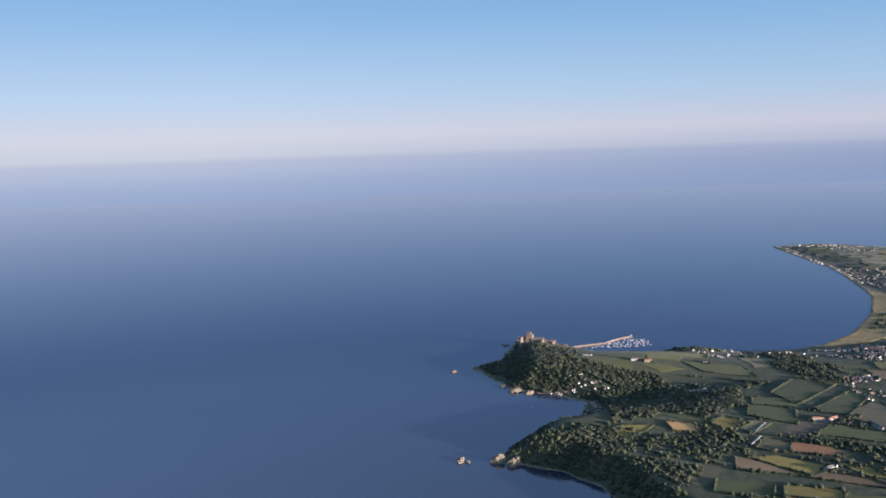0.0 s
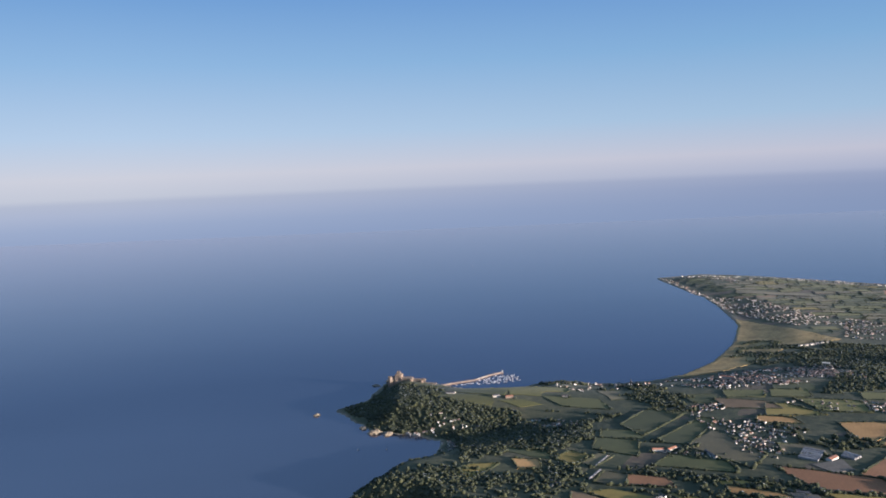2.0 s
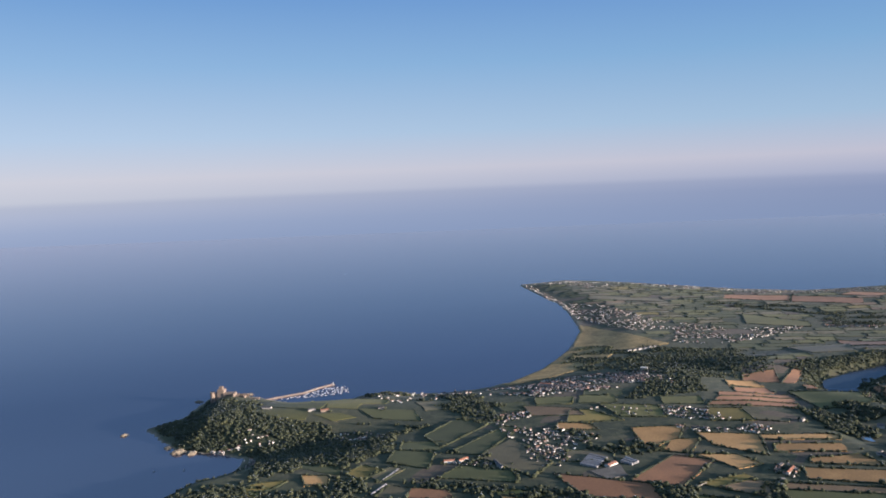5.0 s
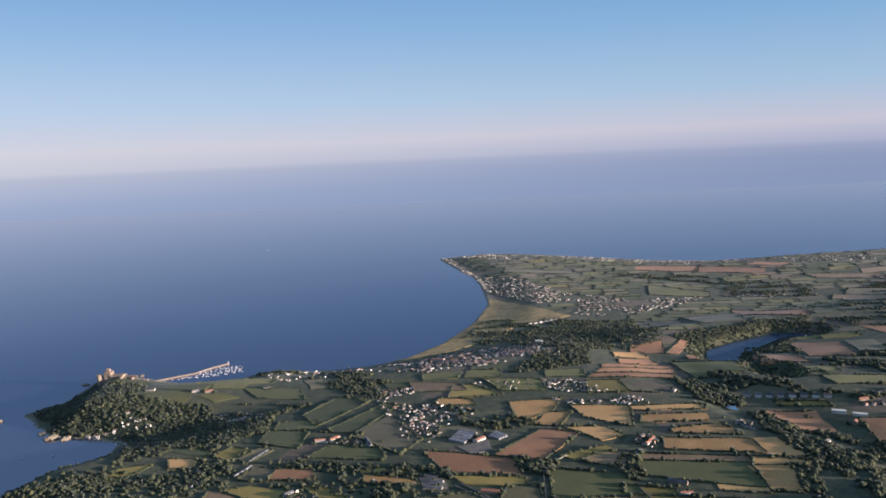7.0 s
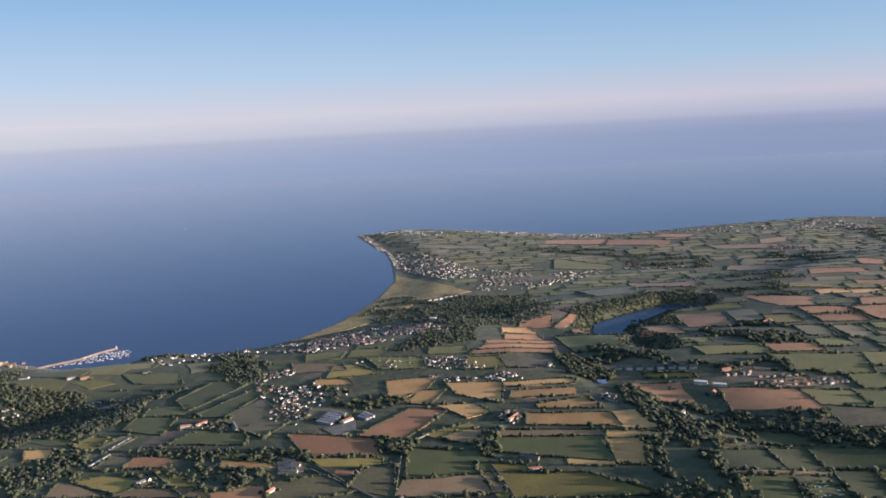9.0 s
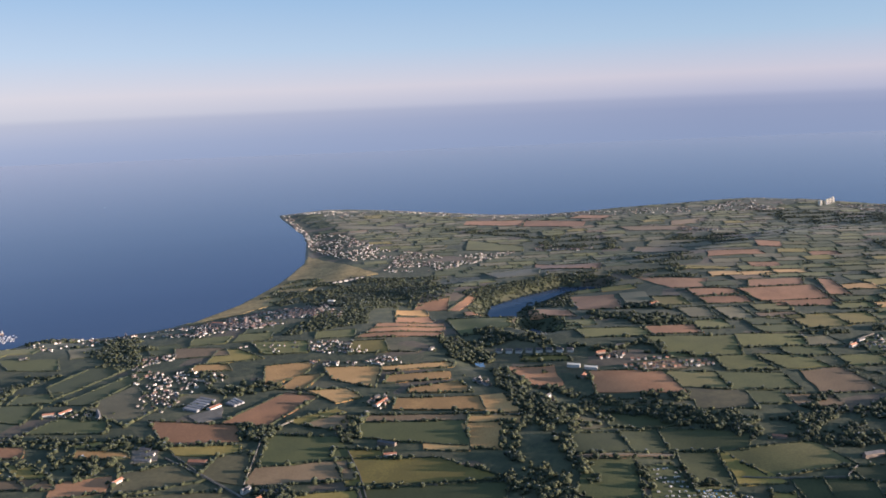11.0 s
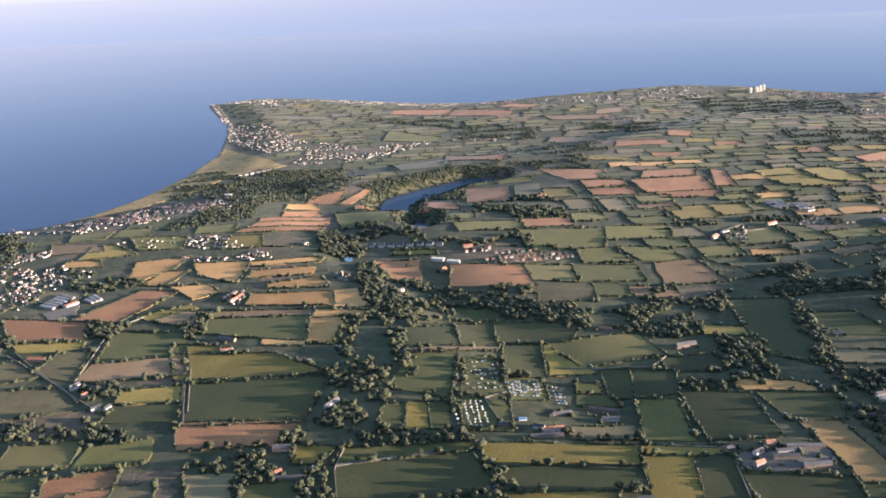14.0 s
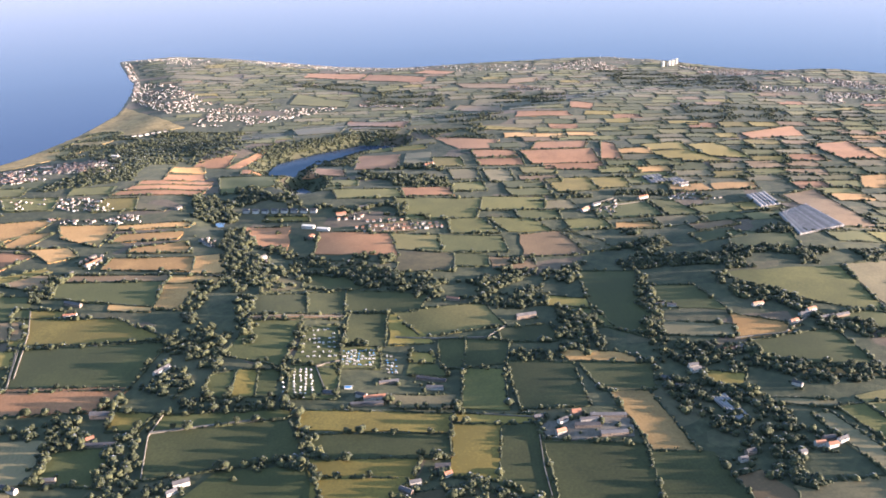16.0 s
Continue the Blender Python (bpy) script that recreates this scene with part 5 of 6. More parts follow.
def greenhouse(a, b, c, d, bays, label, tall=1.1):
    """Rows of glass gables side by side, from a-b to d-c."""
    thing = new("greenhouse")
    a, b, c, d = [Vector((*p, max(ground_z(*q) for q in (a, b, c, d)) + 0.5)) for p in (a, b, c, d)]
    up, lift = Vector((0, 0, tall)), Vector((0, 0, tall * 0.35))
    for k in range(bays):
        p, q, r, s = a.lerp(b, k / bays), a.lerp(b, (k + 0.78) / bays), d.lerp(c, (k + 0.78) / bays), d.lerp(c, k / bays)
        m1, m2 = (p + q) / 2 + up + lift, (r + s) / 2 + up + lift
        v = [p - up, q - up, r - up, s - up, p + up, q + up, r + up, s + up, m1, m2]
        part("bay", mesh_of("bay", [tuple(w) for w in v], [(0, 1, 5, 8, 4), (2, 3, 7, 9, 6), (1, 2, 6, 5), (3, 0, 4, 7), (4, 8, 9, 7), (8, 5, 6, 9)], [GLASSHOUSE]), thing, "pale glass-roofed bay")
    return tagged(thing, label, "greenhouse", "glasshouses")


greenhouse((1245, 485), (1294, 496), (1276, 431), (1215, 429), 17, "large pale greenhouse of many long glass bays")
greenhouse((1231, 691), (1257, 691), (1250, 661), (1224, 663), 5, "long white greenhouse beside a dark wood")
greenhouse((1253, 669), (1268, 668), (1268, 647), (1244, 647), 4, "pale glasshouse block beside a dark wood")
greenhouse((1282, 568), (1311, 569), (1293, 527), (1265, 529), 5, "grey glasshouse block among trees")
greenhouse((424, 745), (443, 771), (456, 756), (436, 731), 6, "white-roofed glasshouse block in the village")
greenhouse((463, 741), (474, 753), (481, 737), (470, 730), 3, "small pale glasshouse beside a ploughed field")
greenhouse((222, 730), (223.6, 728.8), (239, 750.6), (237, 752), 1, "narrow pale glasshouse on a hillside field", 0.5)
greenhouse((235, 761), (236.5, 759.8), (253.5, 784.6), (252, 786), 1, "long narrow glasshouse strip between fields", 0.5)
for x, y, length, width, turn in ((391, 665, 11, 3.6, -28), (393, 654, 12, 3.8, -28), (389, 644, 14, 3.2, -28)):
    barn(x, y, length, width, 1.0, 0.9, turn, RENDERED, SLATE, "long pale farm shed with a grey roof")
barn(431, 620, 15, 4.5, 1.8, 1.3, -28, STONE, CLAY, "stone farm barn with a reddish roof")
barn(452, 736, 13, 6, 1.4, 0.8, 36, RENDERED, CLAY, "low clay-roofed packing shed beside the glasshouses")
barn(805, 684, 13, 5.0, 2.6, 0.5, -36, RENDERED, CONCRETE, "white flat-roofed school block", "school", 8)
barn(816, 668, 13, 4.5, 2.2, 0.4, -36, RENDERED, CONCRETE, "white flat-roofed school hall", "school", 8)
barn(800, 655, 7, 4.0, 2.0, 1.6, 40, STONE, CLAY, "reddish gabled house beside the school")
barn(480, 1064, 17, 6.0, 3.0, 0.8, -32, RENDERED, CLAY, "large cream hotel block in the seaside village", "hotel", 8)
barn(646, 1130, 10, 5.0, 3.8, 0.8, -32, RENDERED, CONCRETE, "tall cream building at the end of the village", "hotel", 6)
barn(109, 1052, 12, 4.0, 1.8, 1.2, -18, RENDERED, SLATE, "white house on the grassy headland")
barn(182, 1020, 10, 4.0, 1.8, 1.0, 6, STONE, CLAY, "long stone building on the headland")
barn(166, 1026, 9, 4.0, 1.8, 1.0, 6, RENDERED, SLATE, "white cottage on the headland")
barn(252, 1012, 7, 4.0, 1.8, 1.0, -10, RENDERED, SLATE, "white villa above the harbour")
for k in range(8):
    barn(759 + 9 * k, 770 - 6.7 * k, 7.0, 4.6, 2.4, 2.0, -36 + 6 * math.sin(k * 2.1), RENDERED, SLATE, "large buff-walled villa in a curved row", "villa", 4)
for k in range(6):
    barn(684 + 10 * k, 1287 + 2.2 * k, 6.5, 3.4, 2.0, 1.0, 12, RENDERED, SLATE, "white seaside apartment block in a row", "apartment_block", 4)

greenhouse((939, 240), (950, 238), (945, 210), (936, 211), 5, "grey plastic crop tunnels side by side", 0.6)
# farms and houses among the near fields
barn(579, 585, 16.0, 3.2, 2, 1.2, -43, STONE, SLATE, "granite farmhouse with a slate roof beside a green field", "house", 8)
barn(576, 565, 10.2, 3, 1.3, .9, -12, RENDERED, CLAY, "low farm building with an orange clay roof", "barn", 6)
barn(632, 436, 13.2, 3.2, 1.8, 1.1, 36, RENDERED, SLATE, "long white cottage row among valley trees", "house", 7)
barn(590, 395, 12.0, 3.5, 2.6, 1.8, -23, STONE, SLATE, "tall granite manor with a slate roof", "house", 7)
barn(583, 372, 4.8, 3, 1.6, 1, 10, STONE, CLAY, "stone coach house with a clay roof", "barn", 3)
barn(588, 364, 18.7, 3, 1.2, .7, -20, STONE, SLATE, "long low grey outbuilding behind the manor", "house", 8)
barn(627, 305, 9.1, 4, 2, 1.4, 1, RENDERED, SLATE, "long white farmhouse beside a tree-lined field", "house", 5)
barn(621, 300, 6.1, 3, 1.4, .9, 16, RENDERED, SLATE, "small white farm cottage with a slate roof", "house", 3)
barn(560, 340, 7.8, 3, 1.8, 1, -18, STONE, SLATE, "granite house in the shade of trees", "house", 4)
barn(540, 341, 10.9, 3, 1.8, 1.1, -45, RENDERED, SLATE, "white house at a wooded lane", "house", 6)
barn(746, 346, 7.4, 3, 2, 1.2, -46, RENDERED, SLATE, "white end block of the camp clubhouse", "house", 4)
barn(753, 340, 14.3, 3.4, 2, 1.2, -13, RENDERED, CLAY, "long camp clubhouse with a clay tile roof", "house", 8)
barn(746, 335, 20.8, 3, 1.4, .9, -20, STONE, SLATE, "dark-roofed service building beside the clubhouse", "house", 8)
barn(770, 359, 13.5, 2.8, 1.3, .8, -11, STONE, SLATE, "low grey shed at the edge of the camp", "barn", 7)
barn(795, 339, 11.3, 3.5, 1.5, 1, -28, RENDERED, SLATE, "pale farm shed beside a rough paddock", "barn", 6)
barn(798, 352, 20.6, 3, 1.3, .7, -38, STONE, SLATE, "long grey shed beside a rough paddock", "barn", 8)
barn(729, 358, 9.9, 4, 1.2, .7, -32, STONE, SLATE, "low grey wash house at the camp", "house", 5)
barn(742, 245, 6.3, 3, 1.8, 1.1, -9, RENDERED, SLATE, "pale farm shed with a slate roof", "barn", 3)
barn(735, 241, 7.8, 3, 1.6, 1, -55, STONE, SLATE, "grey stone shed in a farmyard", "barn", 4)
barn(761, 251, 8.8, 3, 2, 1.3, -20, STONE, SLATE, "stone farmhouse in the shade of trees", "house", 5)
barn(761, 244, 4.7, 2.6, 1.6, 1, 6, RENDERED, CLAY, "small outhouse with a clay roof", "barn", 3)
barn(834, 271, 5.6, 3, 1.5, 1, -8, STONE, SLATE, "granite cart shed in the farmyard", "barn", 3)
barn(855, 262, 5.7, 3.5, 2, 1.4, -15, STONE, CLAY, "farm barn with a bright orange tile roof", "barn", 3)
barn(837, 250, 6.3, 3.2, 2, 1.4, 1, RENDERED, CLAY, "white-walled farm barn with an orange roof", "barn", 3)
barn(844, 259, 6.5, 3, 1.8, 1.2, 7, RENDERED, SLATE, "white-walled farm barn with a slate roof", "barn", 4)
barn(854, 248, 15.1, 3.5, 1.5, 1, -23, STONE, SLATE, "long grey cattle shed in the farmyard", "barn", 8)
barn(871, 251, 22.0, 3.2, 1.4, .9, -24, STONE, SLATE, "long grey implement shed in the farmyard", "barn", 8)
barn(864, 235, 16.2, 4, 1.4, .8, -18, STONE, SLATE, "wide low cattle shed with a grey roof", "barn", 8)
barn(858, 252, 11.2, 3, 1.5, .9, -16, RENDERED, SLATE, "pale farm barn with a grey roof", "barn", 6)
barn(900, 401, 16.0, 3.5, 2.6, 1.6, -8, STONE, SLATE, "granite country house between tall trees", "house", 8)
barn(863, 456, 11.1, 2.8, 1.5, 1, -42, STONE, CLAY, "small stone house with a clay roof", "house", 6)
barn(1000, 366, 7.4, 3, 1.4, .9, -16, RENDERED, SLATE, "white bungalow beside a hedge", "house", 4)
barn(1007, 360, 6.8, 3, 1.4, .9, -33, RENDERED, SLATE, "white bungalow beside a hedge", "house", 4)
barn(1065, 329, 9.8, 3, 1.4, 1, -3, RENDERED, CLAY, "cream clay-roofed house among dark trees", "house", 5)
barn(1084, 299, 12.3, 3.2, 2, 1.2, -7, RENDERED, SLATE, "white house in a small hamlet", "house", 7)
barn(1093, 303, 8.7, 3, 2, 1.2, 3, RENDERED, CLAY, "cream house with a clay roof in a small hamlet", "house", 5)
barn(1066, 294, 8.1, 3, 1.8, 1.1, 2, RENDERED, CLAY, "cream house with a clay roof in a small hamlet", "house", 4)
barn(1094, 289, 12.5, 3, 1.6, 1, -6, STONE, SLATE, "granite barn in a small hamlet", "barn", 7)
barn(1107, 287, 12.2, 3, 1.6, 1, -6, STONE, SLATE, "granite barn in a small hamlet", "barn", 7)
barn(993, 282, 8.2, 3, 1.8, 1.1, -12, RENDERED, CLAY, "cream house with a clay roof among trees", "house", 5)
barn(1001, 281, 7.6, 3, 1.8, 1.1, 4, RENDERED, SLATE, "white slate-roofed house among dark trees", "house", 4)
barn(957, 276, 6.7, 3, 2, 1.2, -16, RENDERED, SLATE, "white house beside tall trees", "house", 4)
barn(955, 271, 7.1, 3, 2, 1.2, -4, RENDERED, SLATE, "white house beside tall trees", "house", 4)
barn(932, 272, 8.0, 3, 1.2, .8, -51, STONE, SLATE, "low stone shed under trees", "barn", 4)
barn(934, 258, 10.2, 3, 1.2, .8, -50, STONE, SLATE, "low stone shed under trees", "barn", 6)
barn(998, 226, 6.3, 3, 1.6, 1, -64, RENDERED, SLATE, "white cottage at the edge of a wood", "house", 3)
barn(957, 171, 6.2, 3, 2, 1.2, -14, RENDERED, CLAY, "sunlit cream farmhouse with a clay roof", "house", 3)
barn(962, 167, 6.3, 3, 2, 1.2, -9, RENDERED, CLAY, "sunlit cream farm barn with a clay roof", "barn", 3)
barn(971, 168, 6.5, 3, 2, 1.2, 3, RENDERED, SLATE, "sunlit white farm building", "barn", 4)
barn(966, 173, 6.9, 3, 1.6, 1, -15, STONE, SLATE, "granite farm shed with a slate roof", "barn", 4)
barn(943, 170, 4.1, 3, 1.6, 1, -7, RENDERED, SLATE, "small white cottage beside dark trees", "house", 2)
barn(911, 181, 4.8, 3, 1.6, 1, -5, RENDERED, SLATE, "small white cottage beside dark trees", "house", 3)
barn(919, 184, 6.1, 3, 1.8, 1.2, -4, STONE, SLATE, "granite house beside dark trees", "house", 3)
barn(742, 620, 11.1, 3, 2, 1.2, 26, RENDERED, SLATE, "white house among valley trees", "house", 6)
barn(692, 805, 7.7, 3, 1.8, 1.1, 32, RENDERED, SLATE, "white house on a wooded slope", "house", 4)
barn(599, 675, 19.4, 3, 1.6, 1, 43, RENDERED, CLAY, "farm row with a clay roof between golden fields", "house", 8)
barn(578, 654, 7.1, 3, 1.6, 1, 37, RENDERED, SLATE, "white cottage between golden fields", "house", 4)
barn(598, 690, 8.0, 3, 1.6, 1, 40, STONE, SLATE, "stone barn between golden fields", "barn", 4)
barn(701, 681, 22.0, 2.6, 1.4, .9, -71, RENDERED, SLATE, "long white building beside a lane", "barn", 8)
barn(1014, 854, 15.7, 4, 2, 1.4, 22, RENDERED, CLAY, "cream farmhouse on a hilltop field", "house", 8)
barn(1175, 616, 14.8, 3.4, 2, 1.3, 11, RENDERED, CLAY, "cream house with a clay roof beside the lane", "house", 8)
barn(1091, 606, 11.3, 3.4, 2, 1.3, 17, RENDERED, CLAY, "cream house with a clay roof beside the lane", "house", 6)
barn(1112, 616, 10.4, 3.4, 2, 1.3, 11, RENDERED, SLATE, "white house beside the lane", "house", 6)
barn(1251, 637, 10.5, 3.4, 2, 1.3, 2, RENDERED, SLATE, "white house beside the glasshouses", "house", 6)
barn(845, 699, 10.7, 3.4, 2.2, 1.4, 0, STONE, CLAY, "stone house with a clay roof near the school", "house", 6)
barn(873, 707, 10.1, 3.5, 2.5, 1.5, -5, RENDERED, SLATE, "tall cream house near the school", "house", 6)
barn(462, 555, 7.8, 3.2, 2.4, 1.4, 35, RENDERED, SLATE, "tall white house at a lane corner", "house", 4)
barn(469, 538, 4.7, 3, 1.8, 1.1, 34, RENDERED, CLAY, "white house with a clay roof at a lane", "house", 3)
barn(477, 546, 11.3, 3, 1.6, 1, -46, STONE, SLATE, "dark-roofed farm shed beside a lane", "barn", 6)
barn(486, 544, 7.1, 3, 1.6, 1, -4, STONE, SLATE, "dark-roofed farm shed beside a lane", "barn", 4)
barn(477, 513, 6.2, 3.2, 2, 1.2, 13, RENDERED, SLATE, "white farmhouse with a slate roof", "house", 3)
barn(485, 510, 5.7, 3, 1.8, 1.1, 45, RENDERED, SLATE, "white farm cottage beside a lane", "house", 3)
barn(370, 611, 11.6, 3, 1.8, 1, 44, RENDERED, CLAY, "cream farm building with a clay roof", "barn", 6)
barn(270, 673, 8.2, 3, 2, 1.2, 32, RENDERED, SLATE, "white house beside a green paddock", "house", 5)
barn(275, 678, 5.8, 3, 1.8, 1.1, -44, RENDERED, SLATE, "white cottage beside a green paddock", "house", 3)
barn(304, 789, 11.0, 3, 1.8, 1.1, -7, RENDERED, CLAY, "sunlit cream farm building with a clay roof", "barn", 6)
barn(318, 789, 12.8, 3, 1.8, 1.1, 36, RENDERED, CLAY, "sunlit cream farm building with a clay roof", "barn", 7)
barn(349, 767, 22.0, 3, 1.5, 1, -82, RENDERED, SLATE, "white house at a field corner", "house", 8)
# church with a spire at the shore
church = new("church")
church.matrix_basis = pose(366, 1112, ground_z(366, 1112) + 0.3, 0, 0, -20)
part("wall", prism(7, 3, 2.2, 1.6, STONE), church)
part("roof", roof_mesh(7, 3, 2.2, 1.6, SLATE), church)
steeple = part("tower", box((-5.2, -1.2, -0.5), (-3.2, 1.2, 5), STONE, 0.1), church)
part("spire", drum(1.4, 0.02, 5, 9, SLATE, 8, -4.2, 0), steeple)
tagged(church, "small granite church with a slate spire by the shore", "church")

# four white tower blocks on the far coast
for k, (x, y, tall) in enumerate(((1906, 1497, 12), (1922, 1494, 13), (1937, 1500, 14), (1958, 1512, 14))):
    block = new("tower_block")
    block.matrix_basis = pose(x, y, ground_z(x, y) - 1, 0, 0, -5)
    slab = part("body", box((-2.9, -3.2, -2), (2.9, 3.2, tall), CONCRETE, 0.2), block)
    part("roof_box", box((-1.8, -1.6, tall), (1.8, 1.6, tall + 1.6), CONCRETE, 0.1), block)
    strip = box((-0.22, -0.05, 0.8), (0.22, 0.04, tall - 0.8), DARKPANE)
    floor_band = box((-3.0, -0.12, -0.16), (3.0, 0.1, 0.16), CONCRETE)
    for side, turn in ((-3.25, 0), (3.25, 180)):
        for j in range(4):
            part("window_strip", strip, slab, m=pose((j - 1.5) * 1.4, side, 0, 0, 0, turn))
        for j in range(int(tall // 2)):
            part("balcony", floor_band, slab, m=pose(0, side + (0.02 if side > 0 else -0.02), 1.4 + 2 * j))
    tagged(block, "tall pale concrete tower block on the far coast", "tower block", "tower blocks on the coast")

GARDENS += [(x, y, rng.uniform(1.6, 3.0)) for x, y in scatter([(80, 979), (129, 990), (138, 938), (88, 925)], 150)]
for clearing in CLEAR[:3]:
    GARDENS += [(x, y, rng.uniform(1.2, 2.4)) for x, y in scatter(clearing, 45)]
if GARDENS:
    tree_mass("garden_trees", [q[:2] for q in GARDENS], [q[2] for q in GARDENS], "garden trees and bushes between the houses", 2)

# ---- castle on the headland ----


def crenels(bm, lo, hi, step=0.9):
    """Merlons round the top of a box."""
    x = lo[0]
    while x < hi[0] - 0.3:
        for y in (lo[1], hi[1] - 0.35):
            add_box(bm, (x, y, hi[2]), (x + 0.45, y + 0.35, hi[2] + 0.55))
        x += step
    y = lo[1] + step
    while y < hi[1] - 0.6:
        for x in (lo[0], hi[0] - 0.35):
            add_box(bm, (x, y, hi[2]), (x + 0.35, y + 0.45, hi[2] + 0.55))
        y += step


def stone_block(lo, hi):
    bm = bmesh.new()
    add_box(bm, lo, hi)
    crenels(bm, lo, hi)
    return hull(bm, STONE)


def round_tower(r, tall):
    bm = bmesh.new()
    bmesh.ops.create_cone(bm, cap_ends=True, segments=16, radius1=r * 1.12, radius2=r, depth=tall + 8, matrix=Matrix.Translation((0, 0, tall / 2 - 4)))
    for k in range(10):
        a = 2 * math.pi * k / 10
        bmesh.ops.create_cube(bm, size=0.5, matrix=pose(math.cos(a) * (r - 0.2), math.sin(a) * (r - 0.2), tall + 0.25, 0, 0, math.degrees(a)))
    return hull(bm, STONE)


castle = new("castle")
CZ = ground_z(46, 1168)
castle.matrix_basis = pose(39, 1172, CZ + 0.3, 0, 0, -14) @ Matrix.Diagonal((1.25, 1.25, 1.25, 1))
keep = part("keep", stone_block((-4, -4.5, -7), (3.5, 4, 6.5)), castle)
part("keep_tower", stone_block((-2.2, -3, 6), (1.6, 1.4, 9.4)), castle)
hall = part("hall", stone_block((3.4, -5.5, -8), (16, 3, 2.6)), castle)
part("tower", round_tower(2.6, 4.0), castle, m=pose(-10, -3, 0))
part("tower", round_tower(2.2, 2.4), castle, m=pose(15.5, -6, 0))
part("tower", round_tower(2.0, 1.0), castle, m=pose(28, -6.5, 0))
part("tower", round_tower(1.8, 2.4), castle, m=pose(-7, 5, 0))
part("curtain_wall", stone_block((-10.5, -3.8, -8), (-4, -2.4, 2.4)), castle)
part("curtain_wall", stone_block((15, -7, -10), (28, -5.4, 0.4)), castle)
part("curtain_wall", stone_block((27, -7.4, -12), (42, -5.8, -2.2)), castle)
part("curtain_wall", stone_block((16, 2, -9), (30, 3.4, 0.2)), castle)
part("lower_ward", stone_block((16, -5, -9), (27, 1.5, -0.8)), castle)
part("gatehouse", stone_block((40, -8.2, -13), (45, -4, -2.4)), castle)
for x in (5, 8, 11, 14):
    part("window", box((x - 0.3, -5.62, 0.2), (x + 0.3, -5.45, 1.5), DARKPANE), hall)
for x, z in ((-2, 1), (0.5, 1), (-2, 3.6), (0.5, 3.6)):
    part("window", box((x - 0.3, -4.62, z), (x + 0.3, -4.45, z + 1.2), DARKPANE), keep)
tagged(castle, "sunlit granite castle with keep and round towers on a rocky hill", "castle")

# ---- harbour ----
pier = new("pier")
PIER = [(98, 1170), (116, 1179), (150, 1193), (175, 1219), (194, 1232)]
for (ax, ay), (bx, by) in zip(PIER, PIER[1:]):
    run, turn = math.hypot(bx - ax, by - ay), math.degrees(math.atan2(by - ay, bx - ax))
    here = pose(ax, ay, 0, 0, 0, turn)
    part("quay", box((-0.4, -0.9, -6), (run + 0.4, 0.9, 1.0), STONE, 0.15), pier, m=here)
    part("parapet", box((-0.4, 0.5, 1.0), (run + 0.4, 0.9, 1.8), STONE, 0.1), pier, "seaward stone parapet", m=here)
part("pier_head", drum(2.2, 2.0, -6, 1.3, STONE, 14), pier, m=pose(194.5, 1232.5, 0))
tagged(pier, "long pale granite harbour pier with a seaward parapet", "pier")
beacon = new("lighthouse")
beacon.matrix_basis = pose(194.5, 1232.5, 1.3)
shaft = part("tower", drum(0.75, 0.5, 0, 3.4, CANVAS, 10), beacon)
part("lantern", drum(0.62, 0.3, 3.4, 4.4, DARKPANE, 10), shaft)
tagged(beacon, "small white lighthouse on the pier head", "lighthouse")
for k, (s, size) in enumerate(((0.35, 1.0), (0.62, 1.3), (0.86, 1.1))):
    barn(PIER[2][0], PIER[2][1], 4 * size, 1.3, 0.9, 0.5, 32, RENDERED, SLATE, "pale quayside shed on the pier", "quay_shed", 3).matrix_basis = pose(PIER[2][0] + (s - 0.1) * 25, PIER[2][1] + (s - 0.1) * 26, 1.0, 0, 0, 46)


def boat_kind(length, mast):
    boat = new("boat")
    bm = bmesh.new()
    bmesh.ops.create_grid(bm, x_segments=8, y_segments=4, size=0.5)
    for v in bm.verts:
        u, w = v.co.x * 2, v.co.y * 2
        beam = 0.17 * length * (1 - max(0, u) ** 2.2) * (1 - 0.25 * max(0, -u))
        v.co = Vector((u * length / 2, w * beam, -0.35 + 0.62 * abs(w) ** 1.6 + 0.12 * max(0, u)))
    part("hull", hull(bm, HULL), boat)
    part("deck", box((-length * 0.42, -length * 0.12, 0.1), (length * 0.3, length * 0.12, 0.2), CANVAS, 0.04), boat)
    part("cabin", box((-length * 0.15, -length * 0.08, 0.2), (length * 0.16, length * 0.08, 0.48), HULL, 0.06), boat)
    if mast:
        part("mast", drum(0.04, 0.025, 0.2, length * 1.25, PAINT, 5, length * 0.08), boat, "thin mast")
        part("boom", box((-length * 0.35, -0.04, 0.62), (length * 0.08, 0.04, 0.72), BLUE), boat, "furled sail on the boom")
    return tagged(boat, "white moored sailing boat with a bare mast" if mast else "small white moored motor boat", "boat", "boats in the harbour")


FLEET = [boat_kind(2.6, True), boat_kind(2.0, False), boat_kind(3.2, True)]
moor = [(x, y) for x, y in scatter([(118, 1170), (150, 1186), (190, 1222), (212, 1218), (222, 1186), (190, 1172)], 76, 3.2)]
for k, (x, y) in enumerate(moor):
    m = pose(x, y, 0.2, 0, 0, 35 + rng.normal(0, 14))
    if k < 3:
        FLEET[k].matrix_basis = m
    else:
        copy_thing(FLEET[k % 3], m)
for x, y in ((255, 2778), (-2, 905), (30, 900)):
    copy_thing(FLEET[2], pose(x, y, 0.2, 0, 0, 60))

# ---- rocks off the headlands ----


